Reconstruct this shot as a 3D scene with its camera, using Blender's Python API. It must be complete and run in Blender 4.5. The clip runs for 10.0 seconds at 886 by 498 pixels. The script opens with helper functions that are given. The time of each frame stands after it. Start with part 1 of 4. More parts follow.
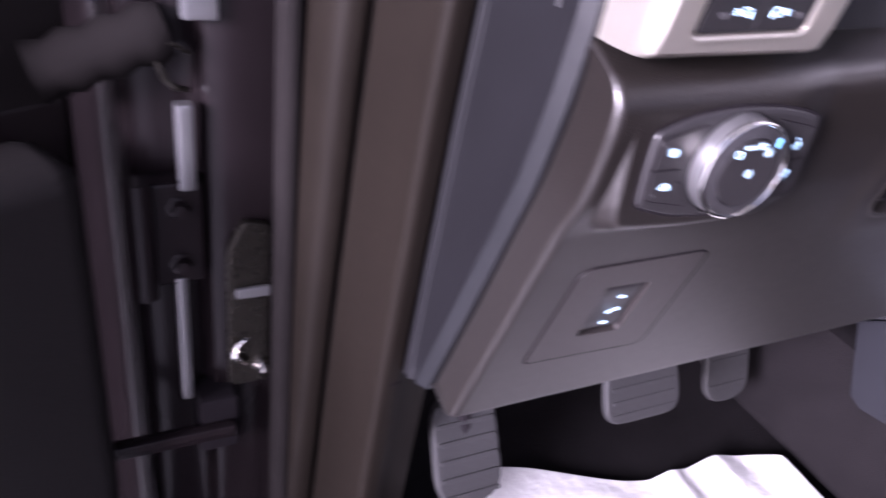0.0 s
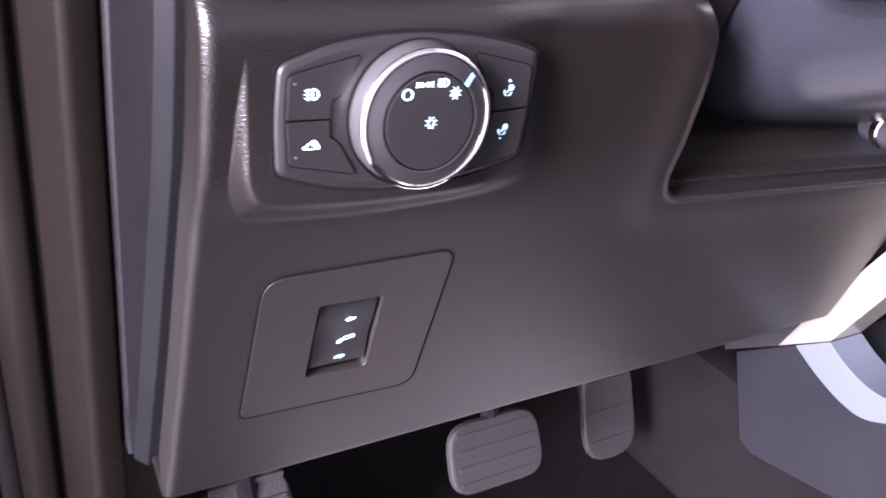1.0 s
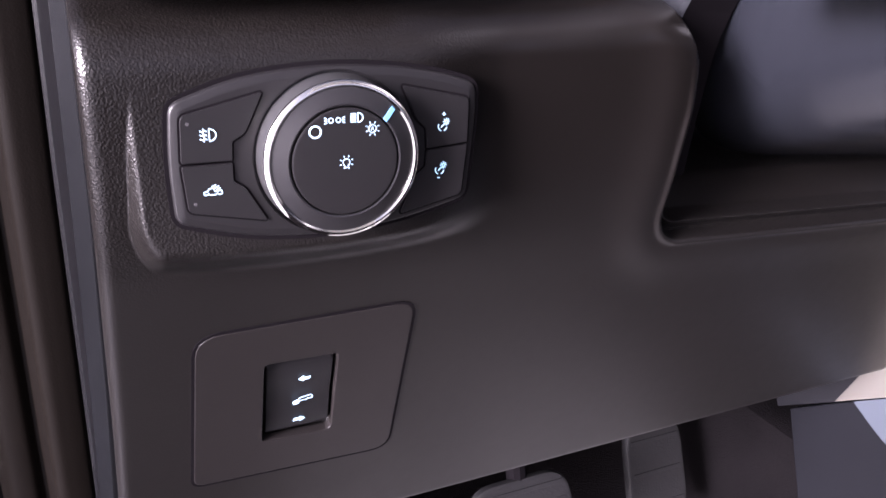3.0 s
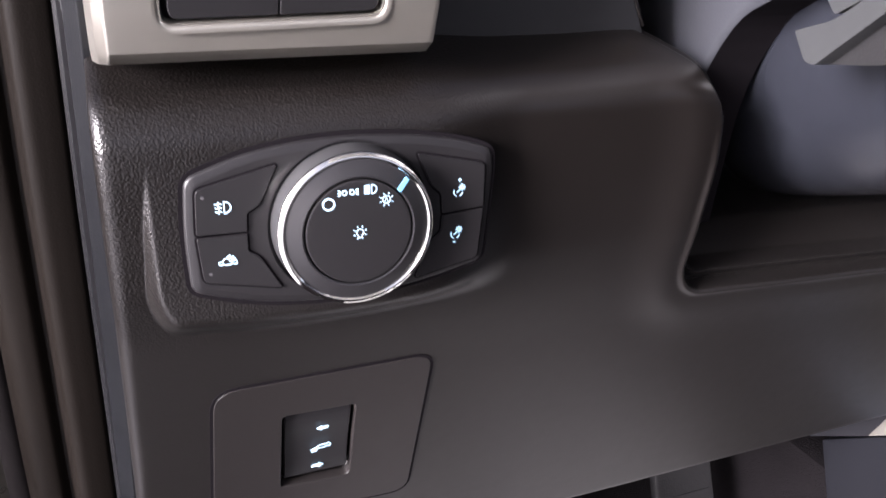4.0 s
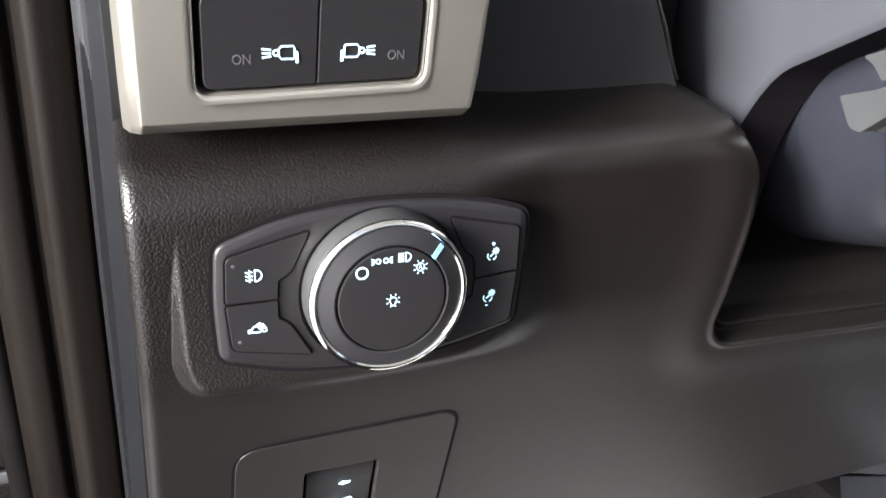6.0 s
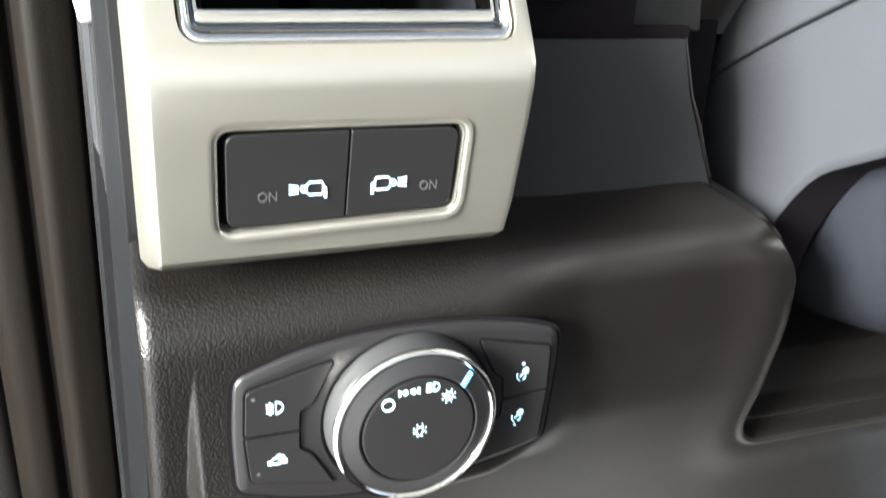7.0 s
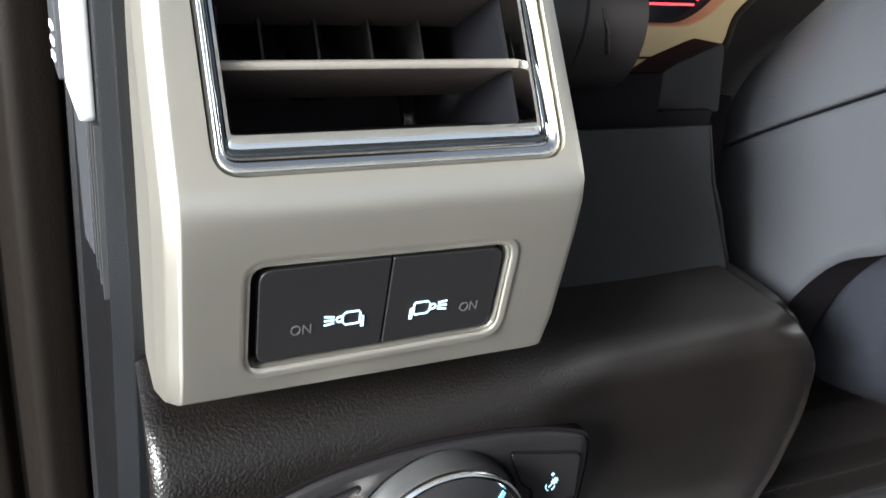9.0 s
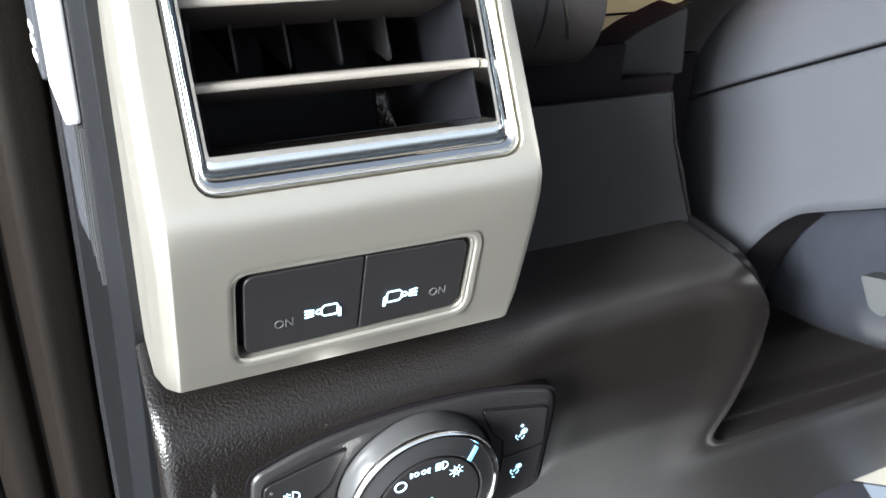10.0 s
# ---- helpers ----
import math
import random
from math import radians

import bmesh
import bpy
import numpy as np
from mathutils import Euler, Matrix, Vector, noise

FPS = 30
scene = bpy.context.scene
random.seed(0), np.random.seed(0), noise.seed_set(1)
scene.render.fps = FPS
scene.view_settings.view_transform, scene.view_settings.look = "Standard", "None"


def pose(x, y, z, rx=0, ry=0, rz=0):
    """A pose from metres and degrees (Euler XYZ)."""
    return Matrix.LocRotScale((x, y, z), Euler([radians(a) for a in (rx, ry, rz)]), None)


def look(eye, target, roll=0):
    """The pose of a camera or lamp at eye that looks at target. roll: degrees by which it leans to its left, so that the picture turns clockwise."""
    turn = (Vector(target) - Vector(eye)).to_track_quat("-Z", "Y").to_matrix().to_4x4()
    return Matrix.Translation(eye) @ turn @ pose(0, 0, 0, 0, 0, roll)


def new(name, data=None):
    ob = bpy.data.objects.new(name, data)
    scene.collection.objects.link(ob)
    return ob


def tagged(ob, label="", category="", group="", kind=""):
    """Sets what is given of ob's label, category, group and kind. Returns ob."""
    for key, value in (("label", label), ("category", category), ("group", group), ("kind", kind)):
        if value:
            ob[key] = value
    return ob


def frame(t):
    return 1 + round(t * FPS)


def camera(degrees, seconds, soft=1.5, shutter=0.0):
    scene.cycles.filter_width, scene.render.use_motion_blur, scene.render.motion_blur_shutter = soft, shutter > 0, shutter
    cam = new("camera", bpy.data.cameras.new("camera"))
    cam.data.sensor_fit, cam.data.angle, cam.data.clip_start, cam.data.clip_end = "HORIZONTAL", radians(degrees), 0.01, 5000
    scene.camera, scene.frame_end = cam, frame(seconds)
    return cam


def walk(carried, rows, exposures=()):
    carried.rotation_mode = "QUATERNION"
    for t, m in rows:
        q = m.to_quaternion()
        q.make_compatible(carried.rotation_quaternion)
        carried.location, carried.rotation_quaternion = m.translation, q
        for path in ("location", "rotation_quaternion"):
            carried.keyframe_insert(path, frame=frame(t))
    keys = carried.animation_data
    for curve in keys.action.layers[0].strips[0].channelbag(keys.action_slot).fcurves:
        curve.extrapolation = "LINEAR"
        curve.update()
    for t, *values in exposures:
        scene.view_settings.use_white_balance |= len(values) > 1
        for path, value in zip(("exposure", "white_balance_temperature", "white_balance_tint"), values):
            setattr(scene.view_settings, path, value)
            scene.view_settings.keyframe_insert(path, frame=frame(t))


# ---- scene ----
cam = camera(57.3, 10.0, shutter=0.5)
PATH = [
    (0, (-0.3152, -0.2766, 1.3987), (-0.1092, 0.0960, 1.1366), 8.24),
    (0.5, (-0.2123, -0.2776, 1.3581), (0.0235, 0.0870, 1.1102), 8.08),
    (1, (-0.1452, -0.2703, 1.3216), (0.0889, 0.1162, 1.1074), 5.25),
    (1.5, (-0.1128, -0.2673, 1.3038), (0.1155, 0.1310, 1.1055), 3.40),
    (2, (-0.1024, -0.2652, 1.3029), (0.1226, 0.1351, 1.1049), 3.07),
    (2.5, (-0.0953, -0.2691, 1.3025), (0.1207, 0.1406, 1.1142), 1.99),
    (2.7, (-0.0877, -0.2701, 1.3050), (0.1176, 0.1455, 1.1176), 1.78),
    (3.8, (-0.0713, -0.2668, 1.3293), (0.1043, 0.1609, 1.1389), 0.93),
    (4, (-0.0688, -0.2629, 1.3351), (0.1026, 0.1657, 1.1430), 1.09),
    (4.5, (-0.0690, -0.2568, 1.3406), (0.1015, 0.1751, 1.1553), 0.93),
    (5, (-0.0683, -0.2548, 1.3446), (0.0978, 0.1789, 1.1595), 1.05),
    (5.2, (-0.0702, -0.2530, 1.3460), (0.0980, 0.1790, 1.1586), 1.16),
    (6.3, (-0.0744, -0.2391, 1.3595), (0.0957, 0.1905, 1.1684), 1.84),
    (6.5, (-0.0734, -0.2339, 1.3667), (0.0947, 0.1959, 1.1744), 1.93),
    (7, (-0.0751, -0.2172, 1.3824), (0.0963, 0.2145, 1.1975), 2.24),
    (7.5, (-0.0857, -0.1958, 1.3981), (0.1060, 0.2304, 1.2203), 3.48),
    (8, (-0.0893, -0.1850, 1.4052), (0.1105, 0.2403, 1.2344), 3.94),
    (8.5, (-0.0904, -0.1821, 1.4057), (0.1118, 0.2416, 1.2335), 3.93),
    (9, (-0.0901, -0.1821, 1.4066), (0.1122, 0.2372, 1.2240), 3.72),
    (9.5, (-0.0875, -0.1857, 1.4170), (0.1076, 0.2233, 1.2057), 2.97),
    (10, (-0.0870, -0.1897, 1.4378), (0.1092, 0.2031, 1.1987), 2.54),
]
EXPOSURES = [(0, 2.57, 5800, 40), (0.5, 2.65, 5800, 40), (1, 2.8, 5950, 36), (1.5, 2.23, 5950, 36), (2.5, 2.02, 6000, 36), (4, 2.17, 6200, 22), (5, 2.17, 6200, 16), (6.5, 2.62, 6300, 6), (7, 2.82, 6300, 3), (7.5, 2.62, 6250, 3), (8, 2.32, 6150, 4), (8.5, 2.07, 6150, 5), (9, 1.97, 6100, 5), (9.5, 2.17, 6100, 5), (10, 2.47, 5950, 5)]
walk(cam, [(t, look(eye, target, roll)) for t, eye, target, roll in PATH], EXPOSURES)

# ---- world, sun and sky ----
world = bpy.data.worlds.new("world")
scene.world = world
world.use_nodes = True
wn = world.node_tree
sky = wn.nodes.new("ShaderNodeTexSky")
sky.sky_type = 'NISHITA'
sky.sun_disc = False
sky.sun_elevation, sky.sun_rotation = radians(17), radians(249)
sky.air_density, sky.dust_density, sky.ozone_density = 0.45, 4.0, 0.6
wn.nodes["Background"].inputs["Strength"].default_value = 0.09
haze = wn.nodes.new("ShaderNodeHueSaturation")
haze.inputs["Saturation"].default_value = 0.5
wn.links.new(sky.outputs[0], haze.inputs["Color"])
wn.links.new(haze.outputs[0], wn.nodes["Background"].inputs["Color"])
sun_data = bpy.data.lights.new("sun", 'SUN')
sun_data.energy, sun_data.angle, sun_data.color = 4.4, radians(20), (1.0, 0.985, 0.965)
sun = new("sun", sun_data)
sun.matrix_world = look((-4.0, -1.5, 2.5), (0, 0, 1.2))


# ---- materials ----
def material(name, base, rough=0.5, metal=0.0, grain=None, blotch=0.0, emit=None, strength=0.0, coat=0.0, spec=None, grain2=None, pad=None):
    """grain: (cells per metre, depth in metres, kind); pad: two ramps (axis, from, to, low, high) over which the grain grows; blotch: how far a slow noise varies the colour and the gloss."""
    m = bpy.data.materials.new(name)
    m.use_nodes = True
    nt = m.node_tree
    b = nt.nodes["Principled BSDF"]
    b.inputs["Base Color"].default_value = (*base, 1)
    b.inputs["Roughness"].default_value = rough
    b.inputs["Metallic"].default_value = metal
    b.inputs["Coat Weight"].default_value = coat
    if spec is not None:
        b.inputs["Specular IOR Level"].default_value = spec
    co = nt.nodes.new("ShaderNodeTexCoord")
    if blotch:
        n = nt.nodes.new("ShaderNodeTexNoise")
        n.inputs["Scale"].default_value = 22
        n.inputs["Detail"].default_value = 6
        nt.links.new(co.outputs["Object"], n.inputs["Vector"])
        mix = nt.nodes.new("ShaderNodeMix")
        mix.data_type = 'RGBA'
        mix.inputs[6].default_value = (*[c * (1 - blotch) for c in base], 1)
        mix.inputs[7].default_value = (*[min(1, c * (1 + blotch)) for c in base], 1)
        nt.links.new(n.outputs["Fac"], mix.inputs[0])
        nt.links.new(mix.outputs[2], b.inputs["Base Color"])
        r = nt.nodes.new("ShaderNodeMapRange")
        r.inputs["To Min"].default_value, r.inputs["To Max"].default_value = rough * (1 - blotch * 0.5), min(1, rough * (1 + blotch * 0.5))
        n2 = nt.nodes.new("ShaderNodeTexNoise")
        n2.inputs["Scale"].default_value = 150
        n2.inputs["Detail"].default_value = 3
        nt.links.new(co.outputs["Object"], n2.inputs["Vector"])
        nt.links.new(n2.outputs["Fac"], r.inputs["Value"])
        nt.links.new(r.outputs["Result"], b.inputs["Roughness"])
        if pad:
            # smooth lower panel, duller than the grained pad
            sep = nt.nodes.new("ShaderNodeSeparateXYZ")
            nt.links.new(co.outputs["Object"], sep.inputs[0])
            dull = nt.nodes.new("ShaderNodeMapRange")
            dull.interpolation_type = 'SMOOTHSTEP'
            for key, value in (("From Min", 1.165), ("From Max", 1.255), ("To Min", 1.55), ("To Max", 1.0)):
                dull.inputs[key].default_value = value
            nt.links.new(sep.outputs["Z"], dull.inputs["Value"])
            times = nt.nodes.new("ShaderNodeMath")
            times.operation = 'MULTIPLY'
            nt.links.new(r.outputs["Result"], times.inputs[0])
            nt.links.new(dull.outputs["Result"], times.inputs[1])
            nt.links.new(times.outputs[0], b.inputs["Roughness"])
    last = None
    for g in (grain, grain2):
        if not g:
            continue
        cells, depth, kind = g
        if kind == "leather":
            w = nt.nodes.new("ShaderNodeTexNoise")
            w.inputs["Scale"].default_value = cells * 0.6
            nt.links.new(co.outputs["Object"], w.inputs["Vector"])
            add = nt.nodes.new("ShaderNodeMix")
            add.data_type = 'RGBA'
            add.blend_type = 'LINEAR_LIGHT'
            add.inputs[0].default_value = 0.6 / cells
            nt.links.new(co.outputs["Object"], add.inputs[6])
            nt.links.new(w.outputs["Color"], add.inputs[7])
            tex = nt.nodes.new("ShaderNodeTexVoronoi")
            tex.feature = 'SMOOTH_F1'
            tex.inputs["Scale"].default_value = cells
            nt.links.new(add.outputs[2], tex.inputs["Vector"])
            height = tex.outputs["Distance"]
            sign = -1
        else:
            tex = nt.nodes.new("ShaderNodeTexNoise")
            tex.inputs["Scale"].default_value = cells
            tex.inputs["Detail"].default_value = 4
            nt.links.new(co.outputs["Object"], tex.inputs["Vector"])
            height = tex.outputs["Fac"]
            sign = 1
        bump = nt.nodes.new("ShaderNodeBump")
        bump.inputs["Distance"].default_value = depth
        if pad:
            xyz = nt.nodes.new("ShaderNodeSeparateXYZ")
            nt.links.new(co.outputs["Object"], xyz.inputs[0])
            fade = []
            for axis, start, stop, lo, hi in pad:
                mr = nt.nodes.new("ShaderNodeMapRange")
                mr.interpolation_type = 'SMOOTHSTEP'
                for key, value in (("From Min", start), ("From Max", stop), ("To Min", lo), ("To Max", hi)):
                    mr.inputs[key].default_value = value
                nt.links.new(xyz.outputs[axis], mr.inputs["Value"])
                fade.append(mr.outputs["Result"])
            mul = nt.nodes.new("ShaderNodeMath")
            mul.operation = 'MULTIPLY'
            nt.links.new(fade[0], mul.inputs[0])
            nt.links.new(fade[1], mul.inputs[1])
            nt.links.new(mul.outputs[0], bump.inputs["Strength"])
        bump.invert = sign < 0
        nt.links.new(height, bump.inputs["Height"])
        if last:
            nt.links.new(last.outputs["Normal"], bump.inputs["Normal"])
        nt.links.new(bump.outputs["Normal"], b.inputs["Normal"])
        last = bump
    if emit:
        b.inputs["Emission Color"].default_value = (*emit, 1)
        b.inputs["Emission Strength"].default_value = strength
    return m


DASH = material("dash_plastic", (0.0064, 0.0053, 0.0048), 0.29, grain=(1200, 0.00021, "leather"), blotch=0.15, spec=0.47, pad=(("Z", 1.172, 1.205, 0.15, 1.0), ("X", 0.020, 0.080, 1.0, 0.04)))
COVER = material("cover_plastic", (0.0125, 0.0106, 0.0102), 0.45, grain=(1500, 0.00006, "noise"), blotch=0.15, spec=0.33)
SIDE = material("side_plastic", (0.0085, 0.0085, 0.010), 0.5, grain=(900, 0.0001, "noise"), blotch=0.2, spec=0.2)
ENDCAP = material("end_cap_plastic", (0.0048, 0.0047, 0.0054), 0.30, grain=(1500, 0.00002, "noise"), blotch=0.2, spec=0.22)
STRIP = material("strip_plastic", (0.0048, 0.0051, 0.0060), 0.40, grain=(1400, 0.00012, "noise"), blotch=0.3, spec=0.26)
TRIM = material("pillar_trim_plastic", (0.0056, 0.0043, 0.0034), 0.50, grain=(900, 0.0001, "noise"), blotch=0.2, spec=0.07)
BLACK = material("switch_plastic", (0.0108, 0.0100, 0.0106), 0.40, grain=(2500, 0.00002, "noise"), blotch=0.15, spec=0.38)
SATINBLACK = material("button_plastic", (0.0110, 0.0104, 0.0110), 0.40, grain=(2500, 0.00001, "noise"), blotch=0.1, spec=0.24)
COLLAR = material("collar_plastic", (0.0125, 0.0118, 0.0128), 0.42, grain=(2500, 0.00001, "noise"), blotch=0.1)
# black for joints and hidden parts, also for shade painted under and behind parts
GAP = material("gap_and_shade_black", (0.006, 0.005, 0.006), 0.9, blotch=0.2, spec=0.04)
SILVER = material("silver_paint", (0.47, 0.445, 0.39), 0.29, metal=0.85, grain=(3000, 0.000008, "noise"), blotch=0.05)
COOL = material("cool_satin_paint", (0.10, 0.115, 0.14), 0.35, metal=0.5, blotch=0.08)
KNOBSIDE = material("satin_metal", (0.215, 0.215, 0.22), 0.28, metal=0.85, blotch=0.08)
CHROME = material("chrome", (0.90, 0.885, 0.84), 0.08, metal=1.0, blotch=0.1)
VANE = material("vane_plastic", (0.050, 0.040, 0.036), 0.45, blotch=0.2)
FIN = material("fin_plastic", (0.0085, 0.0078, 0.0085), 0.5, blotch=0.2)
WALL = material("recess_plastic", (0.0125, 0.0128, 0.0140), 0.6, grain=(1200, 0.00005, "noise"), blotch=0.15, spec=0.25)
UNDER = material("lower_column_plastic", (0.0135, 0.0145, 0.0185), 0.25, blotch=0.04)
DUCT = material("duct_plastic", (0.0050, 0.0050, 0.0062), 0.5, blotch=0.2, spec=0.10)
STALK = material("stalk_plastic", (0.013, 0.0108, 0.0102), 0.45, grain=(1300, 0.00005, "noise"), blotch=0.2)
LEVERTAN = material("lever_brown_plastic", (0.075, 0.062, 0.050), 0.42, grain=(1300, 0.00005, "noise"), blotch=0.15)
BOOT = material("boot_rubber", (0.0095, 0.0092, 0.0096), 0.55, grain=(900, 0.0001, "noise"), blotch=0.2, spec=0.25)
DARKCHROME = material("dark_chrome", (0.14, 0.15, 0.16), 0.12, metal=1.0, blotch=0.2)
SLAT = material("slat_plastic", (0.17, 0.155, 0.135), 0.4, blotch=0.15)
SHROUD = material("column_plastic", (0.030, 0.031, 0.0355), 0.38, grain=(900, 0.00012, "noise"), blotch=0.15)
LEVER = material("lever_plastic", (0.024, 0.025, 0.0255), 0.45, grain=(1300, 0.00006, "noise"), blotch=0.2)
CONSOLE = material("console_plastic", (0.0055, 0.0057, 0.0072), 0.45, grain=(900, 0.0001, "noise"), blotch=0.2, spec=0.18)
RUBBER = material("pedal_rubber", (0.010, 0.0096, 0.0102), 0.6, grain=(500, 0.0003, "noise"), blotch=0.3)
CARPET = material("carpet", (0.0045, 0.0038, 0.0042), 0.95, grain=(700, 0.002, "noise"), blotch=0.4, spec=0.05)
PAPER = material("paper", (0.42, 0.415, 0.41), 0.7, grain=(60, 0.002, "noise"), blotch=0.04)
TAN = material("tan_trim", (0.58, 0.45, 0.25), 0.5, blotch=0.1)
SCREEN = material("screen_glass", (0.012, 0.012, 0.018), 0.15, blotch=0.1)
PAINT = material("black_paint", (0.006, 0.0045, 0.005), 0.25, blotch=0.2, spec=0.12)
LINING = material("door_lining_vinyl", (0.006, 0.0052, 0.0052), 0.6, grain=(700, 0.0002, "leather"), blotch=0.2, spec=0.12)
SEAL = material("seal_rubber", (0.006, 0.005, 0.005), 0.9, blotch=0.3, spec=0.06)
STEEL = material("hinge_steel", (0.034, 0.031, 0.026), 0.28, metal=0.9, blotch=0.3)
LABEL = material("white_print", (0.85, 0.85, 0.85), 0.5, blotch=0.05)
WHITE = material("white_plastic", (0.50, 0.50, 0.51), 0.45, blotch=0.06)
LINER = material("headliner", (0.68, 0.66, 0.62), 0.9, grain=(800, 0.0005, "noise"), blotch=0.1)
GROUND = material("paving", (0.48, 0.48, 0.49), 0.6, blotch=0.25)
LIT = material("backlit_symbol", (0.45, 0.62, 0.72), 0.4, emit=(0.42, 0.78, 1.0), strength=0.36)
LITBLUE = material("backlit_marker", (0.2, 0.5, 0.8), 0.4, emit=(0.10, 0.36, 0.62), strength=0.26)
LITRED = material("backlit_red", (0.6, 0.05, 0.06), 0.4, emit=(1.0, 0.05, 0.07), strength=0.9)
PRINT = material("grey_print", (0.06, 0.058, 0.06), 0.5, blotch=0.1)


# ---- mesh tools ----
def part(name, bm, mat, parent=None, label="", smooth=True, angle=35):
    me = bpy.data.meshes.new(name)
    bmesh.ops.recalc_face_normals(bm, faces=bm.faces[:])
    lim = radians(angle)
    for e in bm.edges:
        e.smooth = len(e.link_faces) == 2 and e.calc_face_angle(0) < lim
    for f in bm.faces:
        f.smooth = smooth
    bm.to_mesh(me)
    bm.free()
    me.materials.append(mat)
    ob = new(name, me)
    flat = ob.modifiers.new("weighted", 'WEIGHTED_NORMAL')
    flat.keep_sharp, flat.weight = True, 90
    if parent is not None:
        ob.parent = parent
    if label:
        ob["label"] = label
    return ob


def thing(name, label, category, group="", kind="", at=(0, 0, 0)):
    ob = new(name)
    ob.location = at
    ob.empty_display_size = 0.02
    return tagged(ob, label, category, group, kind)


def bevelled(bm, width, segments=2, angle=30):
    edges = [e for e in bm.edges if len(e.link_faces) == 2 and e.calc_face_angle(0) > radians(angle)]
    bmesh.ops.bevel(bm, geom=edges, offset=width, segments=segments, affect='EDGES', profile=0.5, clamp_overlap=True)
    return bm


def prism(outline, d0, d1, m=None, bevel=0.0, segments=2, angle=30):
    """A closed outline in (u, v), drawn out along the third axis from d0 to d1; m maps (u, v, d) to the world."""
    bm = bmesh.new()
    n = len(outline)
    lo = [bm.verts.new((u, v, d0)) for u, v in outline]
    hi = [bm.verts.new((u, v, d1)) for u, v in outline]
    bm.faces.new(lo)
    bm.faces.new(hi[::-1])
    for i in range(n):
        bm.faces.new((lo[i], lo[(i + 1) % n], hi[(i + 1) % n], hi[i]))
    bmesh.ops.recalc_face_normals(bm, faces=bm.faces[:])
    if bevel:
        bevelled(bm, bevel, segments, angle)
    if m is not None:
        bm.transform(m)
    return bm


def rounded(points, radius, steps=5):
    """A polygon with rounded corners; radius may be one number or one for each corner."""
    out = []
    n = len(points)
    for i in range(n):
        p, a, b = Vector(points[i]), Vector(points[i - 1]), Vector(points[(i + 1) % n])
        r = radius[i] if isinstance(radius, (list, tuple)) else radius
        ua, ub = (a - p), (b - p)
        r = min(r, ua.length * 0.48, ub.length * 0.48)
        if r <= 0:
            out.append(tuple(p))
            continue
        s, e = p + ua.normalized() * r, p + ub.normalized() * r
        for k in range(steps + 1):
            t = k / steps
            q = s * (1 - t) ** 2 + p * 2 * t * (1 - t) + e * t * t
            out.append((q.x, q.y))
    return out


def box(x0, x1, y0, y1, z0, z1, bevel=0.0, segments=2):
    bm = bmesh.new()
    bmesh.ops.create_cube(bm, size=1)
    bm.transform(Matrix.Translation(((x0 + x1) / 2, (y0 + y1) / 2, (z0 + z1) / 2)) @ Matrix.Diagonal((x1 - x0, y1 - y0, z1 - z0, 1)))
    if bevel:
        bevelled(bm, bevel, segments)
    return bm


def sheet(rows):
    """A grid of points, row by row, as a smooth sheet."""
    nr, nc = len(rows), len(rows[0])
    bm = bmesh.new()
    vs = [[bm.verts.new(p) for p in r] for r in rows]
    for i in range(nr - 1):
        for j in range(nc - 1):
            bm.faces.new((vs[i][j], vs[i][j + 1], vs[i + 1][j + 1], vs[i + 1][j]))
    return bm


def lathe(profile, m, steps=64):
    """profile of (radius, height) turned round the local z axis."""
    bm = bmesh.new()
    rings = []
    for r, h in profile:
        if r < 1e-6:
            rings.append([bm.verts.new((0, 0, h))])
        else:
            rings.append([bm.verts.new((r * math.cos(2 * math.pi * k / steps), r * math.sin(2 * math.pi * k / steps), h)) for k in range(steps)])
    for a, b in zip(rings, rings[1:]):
        for k in range(steps):
            q = [a[k % len(a)], a[(k + 1) % len(a)], b[(k + 1) % len(b)], b[k % len(b)]]
            q = list(dict.fromkeys(q))
            if len(q) > 2:
                bm.faces.new(q)
    bm.transform(m)
    return bm


def tube(points, radius, steps=10):
    """A round bar along a line of points."""
    bm = bmesh.new()
    rings = []
    pts = [Vector(p) for p in points]
    for i, p in enumerate(pts):
        d = (pts[min(i + 1, len(pts) - 1)] - pts[max(i - 1, 0)]).normalized()
        a = d.orthogonal().normalized() if abs(d.z) > 0.9 else d.cross(Vector((0, 0, 1))).normalized()
        b = d.cross(a)
        r = radius[i] if isinstance(radius, (list, tuple)) else radius
        rings.append([bm.verts.new(p + (a * math.cos(2 * math.pi * k / steps) + b * math.sin(2 * math.pi * k / steps)) * r) for k in range(steps)])
    for a, b in zip(rings, rings[1:]):
        for k in range(steps):
            bm.faces.new((a[k], a[(k + 1) % steps], b[(k + 1) % steps], b[k]))
    bm.faces.new(rings[0])
    bm.faces.new(rings[-1])
    return bm


